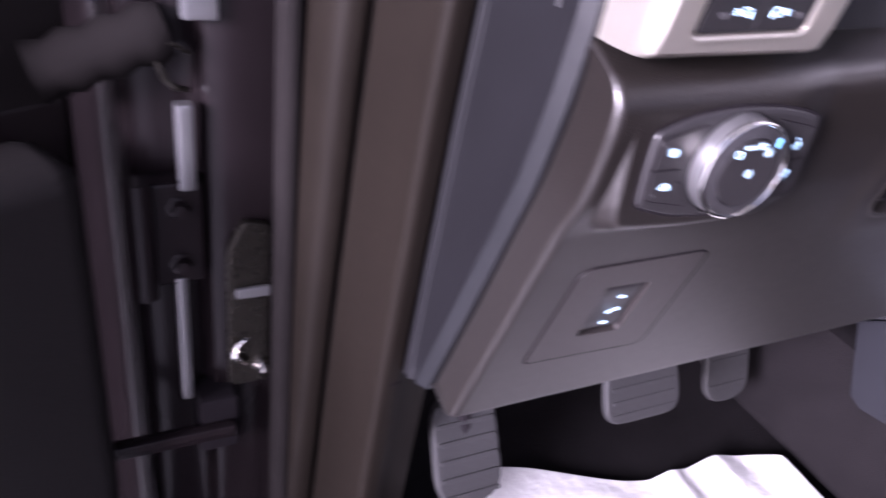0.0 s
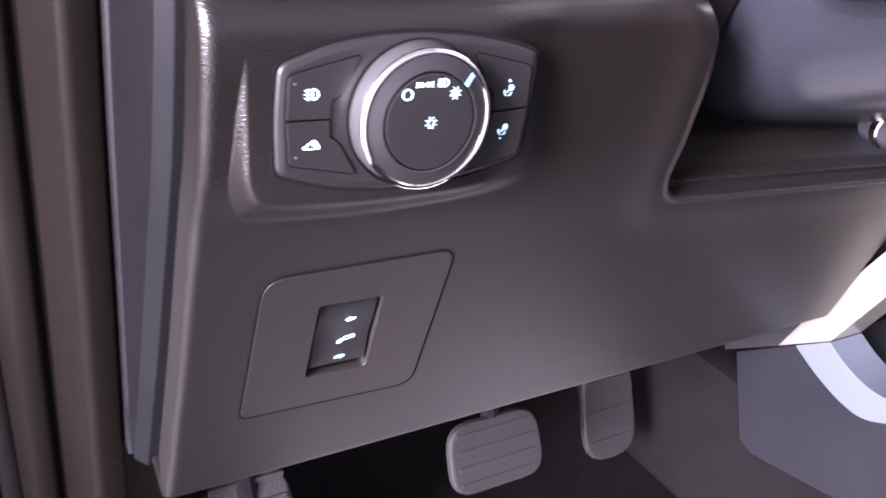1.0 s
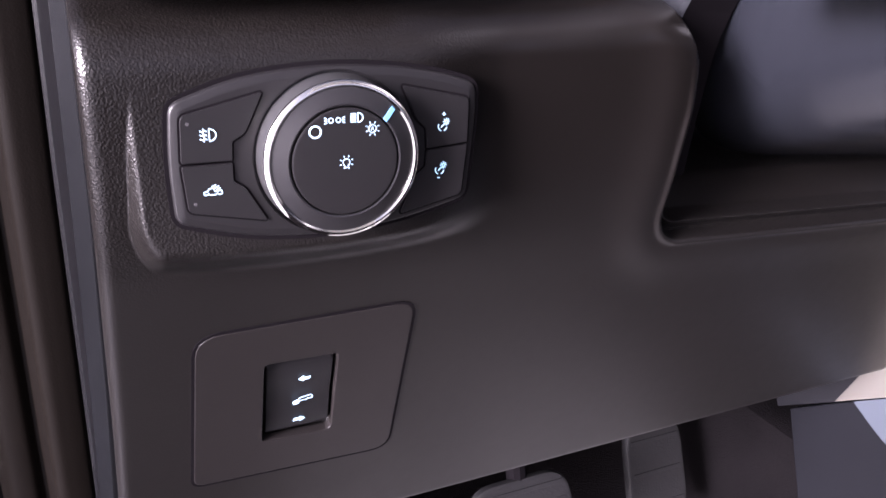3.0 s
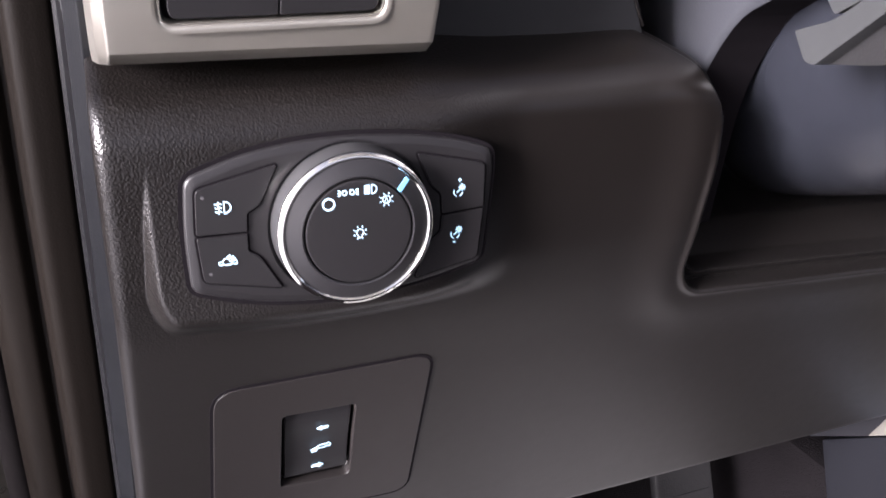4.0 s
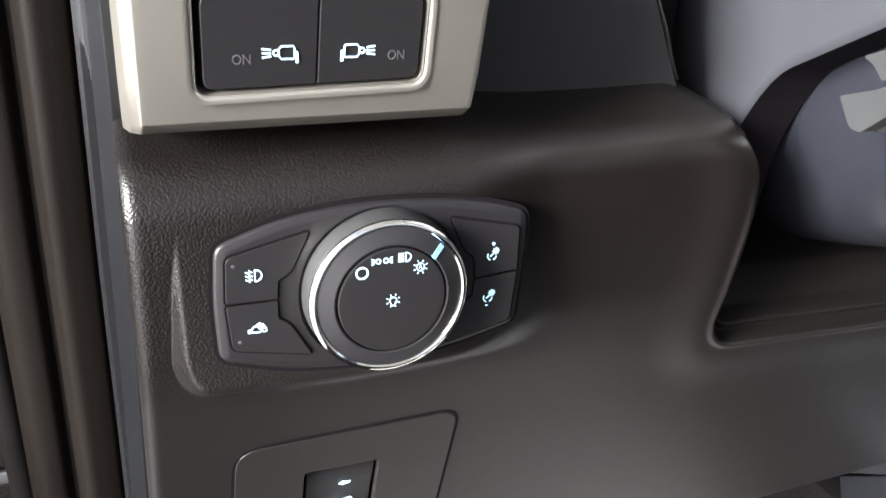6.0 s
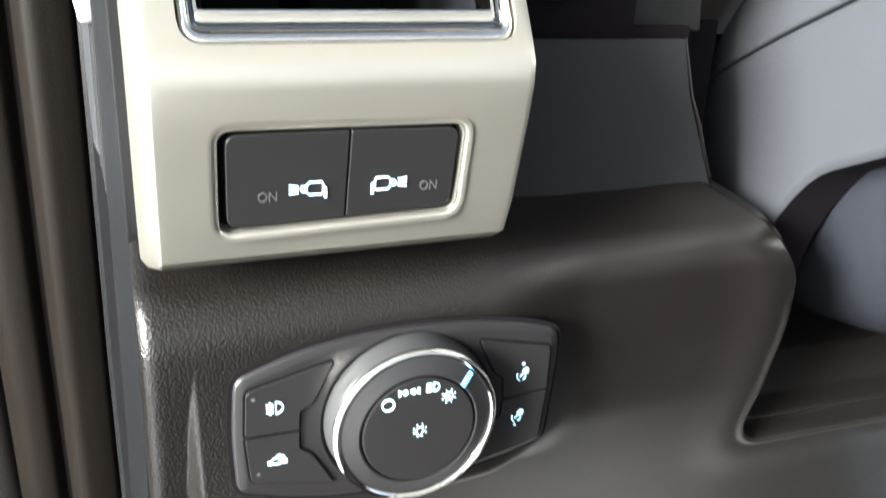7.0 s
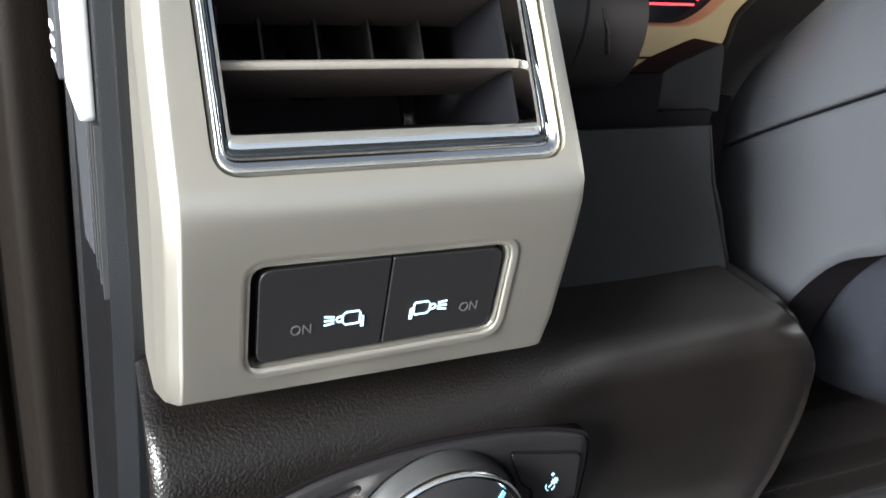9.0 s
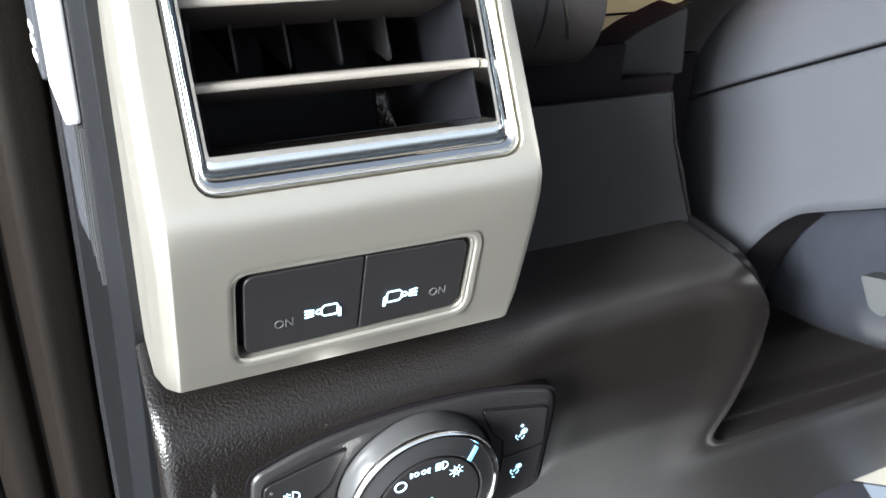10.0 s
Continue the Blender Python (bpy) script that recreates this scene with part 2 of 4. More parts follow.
def cut(bm, cutters, m=None):
    """The mesh less the cutters, which are given in the frame m."""
    if m is not None:
        bm.transform(m.inverted())
    holder = []
    if m is not None:
        bmesh.ops.triangulate(bm, faces=[f for f in bm.faces if len(f.verts) == 4])
    for k, b in enumerate([bm] + cutters):
        me = bpy.data.meshes.new("cut")
        bmesh.ops.recalc_face_normals(b, faces=b.faces[:])
        b.to_mesh(me)
        b.free()
        holder.append(new("cut", me))
    for o in holder[1:]:
        mod = holder[0].modifiers.new("cut", 'BOOLEAN')
        mod.operation, mod.solver, mod.object = 'DIFFERENCE', 'EXACT', o
    bpy.context.view_layer.update()
    done = bmesh.new()
    done.from_mesh(holder[0].evaluated_get(bpy.context.evaluated_depsgraph_get()).to_mesh())
    for o in holder:
        bpy.data.objects.remove(o)
    if m is not None:
        done.transform(m)
    return done


def strokes(lines, width, m, height=0.00015, closed=()):
    """Flat raised strokes along lines of (u, v)."""
    bm = bmesh.new()
    for k, line in enumerate(lines):
        pts = [Vector(p) for p in line]
        loop = (pts[0] - pts[-1]).length < 1e-7 and len(pts) > 2
        if loop:
            pts = pts[:-1]
        n = len(pts)
        left, right = [], []
        for i, p in enumerate(pts):
            a = pts[i - 1] if (i or loop) else p
            b = pts[(i + 1) % n] if (i < n - 1 or loop) else p
            d = (b - a).normalized()
            o = Vector((-d.y, d.x)) * width / 2
            left.append(bm.verts.new((*(p + o), height)))
            right.append(bm.verts.new((*(p - o), height)))
        for i in range(n if loop else n - 1):
            j = (i + 1) % n
            bm.faces.new((left[i], left[j], right[j], right[i]))
    made = bmesh.ops.extrude_face_region(bm, geom=bm.faces[:])
    for v in [g for g in made["geom"] if isinstance(g, bmesh.types.BMVert)]:
        v.co.z -= height * 1.6
    bm.transform(m)
    return bm


def blob(outline, m, height=0.00015):
    return prism(outline, -height, height, m)


def arc(cx, cy, r, a0, a1, n=16, ry=None):
    return [(cx + r * math.cos(radians(a0 + (a1 - a0) * k / n)), cy + (ry or r) * math.sin(radians(a0 + (a1 - a0) * k / n))) for k in range(n + 1)]


def lettering(text, size, m):
    cu = bpy.data.curves.new("lettering", 'FONT')
    cu.body, cu.size, cu.align_x, cu.align_y = text, size, 'CENTER', 'CENTER'
    cu.extrude = 0.0001
    ob = new("lettering", cu)
    bpy.context.view_layer.update()
    bm = bmesh.new()
    bm.from_mesh(ob.evaluated_get(bpy.context.evaluated_depsgraph_get()).to_mesh())
    bpy.data.objects.remove(ob)
    bm.transform(m)
    return bm


def smooth(a, b, v):
    t = np.clip((v - a) / (b - a), 0, 1)
    return t * t * (3 - 2 * t)


def facing(x, y, z, lean=0.0, turn=0.0):
    """A frame on a surface that faces the driver: u right, v up, the third axis towards the driver. lean: degrees that the top leans back."""
    return Matrix.Translation((x, y, z)) @ Matrix.Rotation(radians(turn), 4, 'Z') @ Matrix.Rotation(radians(90 - lean), 4, 'X')


# ---- dashboard face ----
BZ = np.array([0.98, 1.0, 1.055, 1.151, 1.18, 1.205, 1.235, 1.27, 1.32])
BY = np.array([0.0888, 0.0823, 0.0645, 0.0335, 0.0235, 0.0155, 0.010, 0.007, 0.006])
_z = np.linspace(0.97, 1.33, 721)
_k = np.hanning(41)
_y = np.interp(_z, BZ, BY)
_y = np.convolve(np.pad(_y, 20, mode="edge"), _k / _k.sum(), mode="valid")


def base_y(z):
    return np.interp(z, _z, _y)


def slot_bottom(x):
    return 1.165 - 0.06 * (x - 0.19)


SZ = np.linspace(1.12, 1.38, 521)
SX = np.interp(SZ, [1.15, 1.178, 1.19, 1.21, 1.24, 1.258, 1.28, 1.293, 1.31, 1.36], [0.168, 0.168, 0.167, 0.1660, 0.1665, 0.1652, 0.1525, 0.135, 0.124, 0.115])
SX = np.convolve(np.pad(SX, 14, mode="edge"), np.hanning(29) / np.hanning(29).sum(), mode="valid")


def slot_left(z):
    return np.interp(z, SZ, SX)


def slot_distance(x, z):
    """How far inside the column opening, rounded at its corner."""
    a, b, r = x - slot_left(z), z - slot_bottom(x), 0.018
    inner = r - np.hypot(np.maximum(r - a, 0), np.maximum(r - b, 0))
    return np.where((a < r) & (b < r), inner, np.minimum(a, b))


def face_y(x, z):
    y = base_y(z)
    # the raised ground round the light switch, with its lip below
    low = 1.1905 + 0.25 * x * x * 20 * 0.2
    pa, pb, pr = x + 0.0735, (z - low + 0.008) * 0.50, 0.014
    inside = np.where((pa < pr) & (pb < pr), pr - np.hypot(np.maximum(pr - pa, 0), np.maximum(pr - pb, 0)), np.minimum(pa, pb))
    pod = smooth(0.0, 0.0085, inside) * (1 - smooth(0.030, 0.076, x))
    pod = np.maximum(pod, (0.60 * smooth(1.182, 1.236, z) + 0.40 * smooth(1.228, 1.260, z)) * (1 - smooth(-0.066, -0.052, x)))
    y = y + (0.0012 - y) * pod
    # a pocket behind the rocker
    y = y + 0.016 * smooth(-0.026, -0.0235, x) * (1 - smooth(0.0125, 0.015, x)) * smooth(1.078, 1.081, z) * (1 - smooth(1.130, 1.133, z))
    # the column opening: rim, step, ledge, cavity
    d = slot_distance(x, z)
    y = y - 0.0028 * np.exp(-((d + 0.010) / 0.014) ** 2) * (d < 0.002) * (1 - smooth(1.284, 1.297, z))
    up = z - slot_bottom(x)
    y = y - 0.0016 * np.exp(-((d + 0.0018) / 0.0018) ** 2) * (1 - smooth(1.225, 1.262, z)) + 0.0095 * smooth(0.0, 0.0014, d) - 0.0034 * np.exp(-((d - 0.0070) / 0.0014) ** 2) * (1 - smooth(1.232, 1.262, z)) + 0.010 * smooth(0.0076, 0.0096, d) + 0.026 * np.clip((up - 0.0090) / 0.0150, 0, 1) * smooth(0.0076, 0.0100, d) + 0.12 * smooth(0.0235, 0.028, up) * smooth(0.0076, 0.010, d)
    return y


def left_edge(z):
    return np.interp(z, [0.97, 1.0, 1.1, 1.2, 1.3, 1.4], [-0.0925, -0.0908, -0.0858, -0.0820, -0.0795, -0.0780])


def dash_point(u, v):
    # the top rolls back into a slope and then a wall; the bottom rolls under; the left end rolls into the side
    z, back = v, 0.0
    top, R, lie = 1.262, 0.020, radians(68)
    if v > top:
        s = v - top
        a = min(s / R, lie)
        z, back = top + R * math.sin(a), R * (1 - math.cos(a))
        s -= R * lie
        if s > 0:
            k = min(s, 0.034)
            z, back = z + k * math.cos(lie), back + k * math.sin(lie)
            s -= k
        if s > 0:
            z, back = z + s * 0.96, back + s * 0.28
    if v < 1.004:
        a = min((1.004 - v) / 0.005, radians(100))
        rest = max(0.0, 1.004 - v - 0.005 * radians(100))
        z, back = 1.004 - 0.005 * math.sin(a) + rest * 0.17, 0.005 * (1 - math.cos(a)) + rest * 0.98
    back += 0.10 * float(smooth(1.300, 1.312, z)) * float(1 - smooth(0.004, 0.016, u))
    back += 0.10 * float(smooth(1.335, 1.339, z)) * float(smooth(0.016, 0.028, u))
    e, r = left_edge(min(z, 1.32)), 0.0050
    x = u + (e + 0.083)
    if u < -0.083 + r:
        s = -0.083 + r - u
        a = min(s / r, radians(88))
        x = e + r - r * math.sin(a)
        back += r * (1 - math.cos(a))
        rest = s - r * radians(88)
        if rest > 0:
            x, back = x + rest * 0.12, back + rest
    else:
        x = u + (e + 0.083) * max(0.0, 1 - (u + 0.0765) / 0.05)
    return x, float(face_y(np.float64(x), np.float64(min(z, 1.31)))) + back, z


us = np.concatenate([np.linspace(-0.135, -0.092, 8), np.linspace(-0.0905, -0.075, 12), np.linspace(-0.0745, -0.064, 22), np.linspace(-0.063, -0.054, 7), np.linspace(-0.052, 0.056, 24), np.linspace(0.059, 0.105, 14), np.linspace(0.106, 0.150, 60), np.linspace(0.1505, 0.188, 80), np.linspace(0.189, 0.215, 22), np.linspace(0.218, 0.452, 50)])
vs_ = np.concatenate([np.linspace(0.965, 0.992, 6), np.linspace(0.994, 1.005, 10), np.linspace(1.01, 1.145, 30), np.linspace(1.1465, 1.182, 84), np.linspace(1.1832, 1.205, 20), np.linspace(1.207, 1.26, 28), np.linspace(1.262, 1.345, 96), np.linspace(1.349, 1.40, 8)])
dashboard = thing("dashboard", "dark charcoal grained plastic truck dashboard, driver's side", "dashboard")
part("panel_face", sheet([[dash_point(u, v) for u in us] for v in vs_]), DASH, dashboard, "dark grained knee panel with a moulded column opening", angle=60)
# side of the dashboard: strip, end cap
def slab(points, x0, x1, bevel=0.002):
    """An outline in (y, z) with thickness in x."""
    return prism(points, x0, x1, Matrix(((0, 0, 1, 0), (1, 0, 0, 0), (0, 1, 0, 0), (0, 0, 0, 1))), bevel)


def side_front(z):
    """Where the edge strip begins behind the dashboard face."""
    return float(np.interp(z, [0.9, 1.0, 1.1, 1.2, 1.25, 1.3, 1.4, 1.55], [0.150, 0.118, 0.0845, 0.0515, 0.040, 0.033, 0.033, 0.050]))


def side_rows(plan, z0, z1, n=40):
    return sheet([plan(z) for z in np.linspace(z0, z1, n)])


def strip_plan(z):
    y = side_front(z)
    a = float(np.interp(z, [1.0, 1.1, 1.2, 1.3, 1.4, 1.5], [-0.0928, -0.0871, -0.0826, -0.0797, -0.0778, -0.0768]))
    b = float(np.interp(z, [1.0, 1.1, 1.2, 1.3, 1.4, 1.5], [-0.0985, -0.0935, -0.0885, -0.0845, -0.0815, -0.0800]))
    return [(a + 0.025, y + 0.002, z), (a + 0.0008, y, z), (a, y + 0.0003, z), (a - 0.0004, y + 0.0010, z), (b + 0.0006, y + 0.0082, z), (b, y + 0.0090, z), (b, y + 0.0098, z), (b + 0.0006, y + 0.0104, z), (b + 0.03, y + 0.0108, z)]


def cap_plan(z):
    y = side_front(z)
    b = float(np.interp(z, [1.0, 1.1, 1.2, 1.3, 1.4, 1.5], [-0.0985, -0.0935, -0.0885, -0.0845, -0.0815, -0.0800]))
    t, q = trim_edge(z)
    return [(b + 0.03, y + 0.0122, z), (b + 0.0036, y + 0.0122, z), (b + 0.0022, y + 0.0132, z), (b + 0.0018, y + 0.0150, z)] + [(b + 0.0018 + (t + 0.0030 - b - 0.0018) * k, y + 0.0145 + (q - 0.010 - y - 0.0145) * k, z) for k in (0.33, 0.66, 1.0)] + [(t + 0.0014, q - 0.0088, z), (t + 0.0012, q - 0.0070, z), (t + 0.0022, q - 0.0060, z), (t + 0.0022, q - 0.0044, z), (t + 0.0012, q - 0.0034, z), (t + 0.0016, q + 0.004, z), (t + 0.03, q + 0.006, z)]


def trim_edge(z):
    """The inner front edge of the pillar trim."""
    return (float(np.interp(z, [0.6, 1.0, 1.1, 1.2, 1.3, 1.4, 1.6], [-0.1100, -0.1020, -0.0992, -0.0966, -0.0930, -0.0895, -0.0830])), 0.132 - 0.065 * (z - 1.2))


part("side_strip", side_rows(strip_plan, 0.997, 1.50), STRIP, dashboard, "blue-grey textured edge strip")
part("end_cap", side_rows(cap_plan, 0.995, 1.50), ENDCAP, dashboard, "dark glossy end cap with a beaded rim")
part("end_cap_core", box(-0.068, -0.03, 0.135, 0.30, 1.0, 1.50, 0.004), GAP, dashboard)
part("top_pad", slab(rounded([(0.028, 1.455), (0.022, 1.475), (0.06, 1.505), (0.60, 1.53), (0.60, 1.40), (0.12, 1.40)], 0.008), -0.088, 1.3, 0.004), DASH, dashboard)
part("back_panel", box(-0.06, 0.46, 0.155, 0.17, 1.02, 1.36, 0.003), GAP, dashboard)
part("right_panel", box(0.470, 1.30, 0.11, 0.26, 1.02, 1.45, 0.012), DASH, dashboard)


# ---- light switch ----
light_switch = thing("headlight_switch", "black headlight switch panel with a chrome-ringed rotary knob, lit white symbols", "switch")
CX, CZ = 0.0007, 1.2331
plate = [(-0.0565, 1.2125), (-0.0572, 1.234), (-0.0555, 1.2535), (-0.036, 1.2605), (-0.018, 1.2632), (0.0, 1.2640), (0.024, 1.2624), (0.042, 1.2590), (0.0545, 1.2548), (0.0552, 1.246), (0.0520, 1.2105), (0.025, 1.2040), (-0.006, 1.2018), (-0.034, 1.2050)]
R_PLATE = [0.004, 0.02, 0.004, 0.02, 0.02, 0.02, 0.02, 0.02, 0.004, 0.01, 0.004, 0.02, 0.02, 0.02]
FRONT = facing(0, 0, 0)
PANEL = facing(0.0007, 0, 0.0006)


def scaled(outline, d):
    """The outline drawn in by d."""
    out = []
    n = len(outline)
    area = sum(outline[i - 1][0] * outline[i][1] - outline[i][0] * outline[i - 1][1] for i in range(n))
    d = -d if area > 0 else d
    for i in range(n):
        p, a, b = Vector(outline[i]), Vector(outline[i - 1]), Vector(outline[(i + 1) % n])
        na, nb = (p - a).normalized(), (b - p).normalized()
        t = na + nb
        t = t.normalized() if t.length > 1e-6 else na
        out.append((p.x + t.y * d, p.y - t.x * d))
    return out


outer = rounded(plate, R_PLATE)
part("surround_gap", prism(scaled(outer, -0.0012), -0.006, -0.0007, PANEL), GAP, light_switch)
rows = [[(u, v, h) for u, v in scaled(outer, d)] for d, h in ((0.0, -0.006), (0.0, -0.0016), (0.0002, -0.0006), (0.0006, 0.0002), (0.0012, 0.0006), (0.0030, 0.0010), (0.0038, 0.0012))]
rim = sheet([r + [r[0]] for r in rows])
bmesh.ops.remove_doubles(rim, verts=rim.verts[:], dist=1e-7)
bmesh.ops.holes_fill(rim, edges=[e for e in rim.edges if e.is_boundary], sides=0)
rim = cut(rim, [prism(arc(CX - 0.0007, CZ - 0.0006, 0.0296, 0, 360, 72)[:-1], -0.0004, 0.01)])
rim.transform(PANEL)
part("surround", rim, BLACK, light_switch, angle=30)
BUTTONS = {
    "fog": ([(-0.0530, 1.2340), (-0.0521, 1.2496), (-0.0252, 1.2560), (-0.0318, 1.2425), (-0.0362, 1.2402), (-0.0365, 1.2337)], [0.0008, 0.002, 0.001, 0.002, 0.001, 0.0005]),
    "cargo": ([(-0.0530, 1.2328), (-0.0365, 1.2327), (-0.0366, 1.2262), (-0.0328, 1.2238), (-0.0258, 1.2112), (-0.0519, 1.2168)], [0.0008, 0.0005, 0.001, 0.002, 0.001, 0.002]),
    "dim_up": ([(0.0245, 1.2555), (0.0508, 1.2496), (0.0507, 1.2330), (0.0345, 1.2318), (0.0340, 1.2395), (0.0300, 1.2430)], [0.001, 0.002, 0.0005, 0.0005, 0.001, 0.002]),
    "dim_down": ([(0.0345, 1.2308), (0.0506, 1.2320), (0.0488, 1.2128), (0.0240, 1.2075), (0.0300, 1.2215), (0.0340, 1.2245)], [0.0005, 0.0005, 0.002, 0.001, 0.002, 0.001]),
}
buttons = {}
for key, (outline, radii) in BUTTONS.items():
    shape = rounded(outline, radii, 3)
    buttons[key] = part("button", prism(shape, -0.003, 0.0021, PANEL, 0.0006, 3, 40), BLACK, light_switch, angle=40)
    part("groove", prism(scaled(shape, -0.0008), -0.003, 0.00135, PANEL), GAP, buttons[key])
# symbols
AT = lambda x, z, y=-0.0022, s=1.0: facing(x + 0.0007, y, z + 0.0006) @ Matrix.Diagonal((s, s, 1, 1))


def lamp_shape(u, v, r, flip=1):
    return [(u + flip * x, v + y) for x, y in ([(0, r)] + arc(0, 0, r * 1.15, 90, -90, 12, r) + [(0, -r), (0, r)])]


w = 0.00035
fog = [lamp_shape(0.0003, 0, 0.0024)] + [[(-0.0034, v + 0.0002), (-0.0024, v - 0.0003), (-0.0014, v + 0.0003), (-0.0006, v - 0.0002)] for v in (0.0016, 0.0, -0.0016)] + [[(-0.0019, 0.0026), (-0.0021, 0.001), (-0.0017, -0.001), (-0.0019, -0.0026)]]
part("symbol", strokes([[(x * 0.80, y * 0.84) for x, y in l] for l in fog], w, AT(-0.0436, 1.2430)), LIT, buttons["fog"], "lit white fog lamp symbol")
truck = [[(-0.0035, -0.0012), (-0.0036, -0.0002), (-0.0022, 0.0001), (-0.0014, 0.0012), (0.0002, 0.0013), (0.0007, 0.0), (0.0034, 0.0002), (0.0035, -0.0012), (0.0024, -0.0014), (0.0016, -0.0008), (0.001, -0.0014), (-0.0012, -0.0014), (-0.0018, -0.0008), (-0.0025, -0.0014), (-0.0035, -0.0012)],
         [(-0.0004, 0.0018), (0.0012, 0.0026)], [(0.0005, 0.0011), (0.0024, 0.0021)], [(0.0014, 0.0006), (0.003, 0.0012)]]
part("symbol", strokes([[(x * 0.85, y * 0.85) for x, y in l] for l in truck], w, AT(-0.0436, 1.2237)), LIT, buttons["cargo"], "lit white cargo lamp symbol")


def rays(u, v, r0, r1, n=8, start=0):
    return [[(u + r0 * math.cos(a), v + r0 * math.sin(a)), (u + r1 * math.cos(a), v + r1 * math.sin(a))] for a in (radians(start) + 2 * math.pi * k / n for k in range(n))]


for key, x, z, sign in (("dim_up", 0.0410, 1.2403, 1), ("dim_down", 0.0402, 1.2238, -1)):
    lines = [arc(-0.0008, -0.0008, 0.0021, 150, 250, 8), arc(-0.0008, -0.0008, 0.0021, 290, 350, 6), arc(0.0010, 0.0012, 0.0007, 0, 360, 10)] + rays(0.0010, 0.0012, 0.0010, 0.0017, 8) + [[(-0.0016, -0.0012), (0.0000, 0.0002)]]
    lines += [[(-0.0010, 0.0047), (0.0006, 0.0047)], [(-0.0002, 0.0039), (-0.0002, 0.0055)]] if sign > 0 else [[(-0.0018, -0.0046), (-0.0006, -0.0046)]]
    part("symbol", strokes([[(p * 0.82, q * 0.82) for p, q in l] for l in lines], w * 0.8, AT(x, z)), LIT, buttons[key], "lit white dimmer symbol")
for key, x, z in (("fog", -0.0500, 1.2470), ("cargo", -0.0496, 1.2197)):
    part("pilot_light", lathe([(0, 0.0001), (0.0006, 0.0001), (0.0006, -0.0003)], AT(x, z), 12), PRINT, buttons[key])

# the knob
KN = facing(CX, 0, CZ)
knob = part("knob", lathe([(0.0284, -0.002), (0.0283, 0.0012), (0.0280, 0.0022), (0.0277, 0.0072), (0.0273, 0.0086), (0.0264, 0.0090)], KN, 96), KNOBSIDE, light_switch, "satin silver rotary knob")
part("chrome_ring", lathe([(0.0272, 0.0080), (0.0277, 0.0090), (0.0276, 0.0100), (0.0268, 0.0107), (0.0261, 0.0108), (0.0255, 0.0104), (0.0254, 0.0096)], KN, 96), CHROME, knob, "bright chrome edge ring")
part("collar", lathe([(0.0257, 0.0095), (0.0255, 0.0101), (0.0200, 0.0121), (0.0194, 0.0119), (0.0192, 0.0100)], KN, 96), COLLAR, knob, "dark grey sloping ring")
part("knob_face", lathe([(0.0, 0.0124), (0.0180, 0.0124), (0.0187, 0.0121), (0.0189, 0.0100)], KN, 96), BLACK, knob, "matt black knob face")
KF = lambda u, v, s=1.0: facing(CX + u, -0.01245, CZ + v) @ Matrix.Diagonal((s, s, 1, 1))
part("symbol", strokes([arc(0, 0, 0.00195, 0, 360, 28)], 0.0005, KF(-0.0106, 0.0113)), LIT, knob)
side_lamps = [arc(-0.0013, 0, 0.0008, 0, 360, 14), arc(0.0013, 0, 0.0008, 0, 360, 14)] + [[(s * 0.0026, v * 0.6), (s * 0.0036, v)] for s in (-1, 1) for v in (0.0010, 0.0, -0.0010)]
part("symbol", strokes(side_lamps, 0.0003, KF(-0.0038, 0.0148)), LIT, knob)
beam = [lamp_shape(0.0004, 0, 0.0020)] + [[(-0.0029, v), (-0.0004, v)] for v in (0.0017, 0.00085, 0.0, -0.00085, -0.0017)]
part("symbol", strokes([[(x * 0.78, y * 0.80) for x, y in l] for l in beam], 0.00028, KF(0.0040, 0.0152)), LIT, knob)
auto = [arc(0, 0, 0.0016, 0, 360, 18), [(-0.0006, -0.0008), (0, 0.0009), (0.0006, -0.0008)]] + rays(0, 0, 0.0022, 0.0030, 8, 22)
part("symbol", strokes([[(x * 0.86, y * 0.86) for x, y in l] for l in auto], 0.00020, KF(0.0095, 0.0110)), LIT, knob)
bulb = [arc(0, 0, 0.0014, -60, 240, 18), [(-0.0007, -0.0013), (-0.0007, -0.0021), (0.0007, -0.0021), (0.0007, -0.0013)]] + rays(0, 0, 0.0021, 0.0028, 8, 22)
part("symbol", strokes([[(x * 0.88, y * 0.88) for x, y in l] for l in bulb], 0.00023, KF(0.0, 0.0)), LIT, knob)
a = radians(44)
part("marker", blob([(-0.0030, -0.0008), (0.0024, -0.0008), (0.0024, 0.0008), (-0.0030, 0.0008)], facing(CX + 0.0224 * math.cos(a), -0.0113, CZ + 0.0224 * math.sin(a)) @ Matrix.Rotation(a, 4, 'Z') @ Matrix.Rotation(radians(20), 4, 'Y'), 0.0003), LITBLUE, knob, "lit blue pointer mark")


# ---- cover with the pedal-adjust rocker ----
LEAN = -math.degrees(math.atan((0.0645 - 0.0335) / (1.151 - 1.055)))
CEN = (-0.004, 0.0485, 1.1045)
PA = facing(*CEN, lean=LEAN)
pedal_cover = thing("pedal_adjust_panel", "dark plastic knee panel insert with a pedal-adjust rocker", "switch")
ch = 1 / math.cos(radians(LEAN))
insert = rounded([(-0.0505, -0.0460 * ch), (0.0475, -0.0500 * ch), (0.0495, 0.0480 * ch), (-0.0462, 0.0475 * ch)], [0.005, 0.010, 0.009, 0.011])
hole = rounded([(-0.0185, -0.0255), (0.0155, -0.0270), (0.0155, 0.0262), (-0.0180, 0.0272)], [0.002, 0.004, 0.002, 0.003])
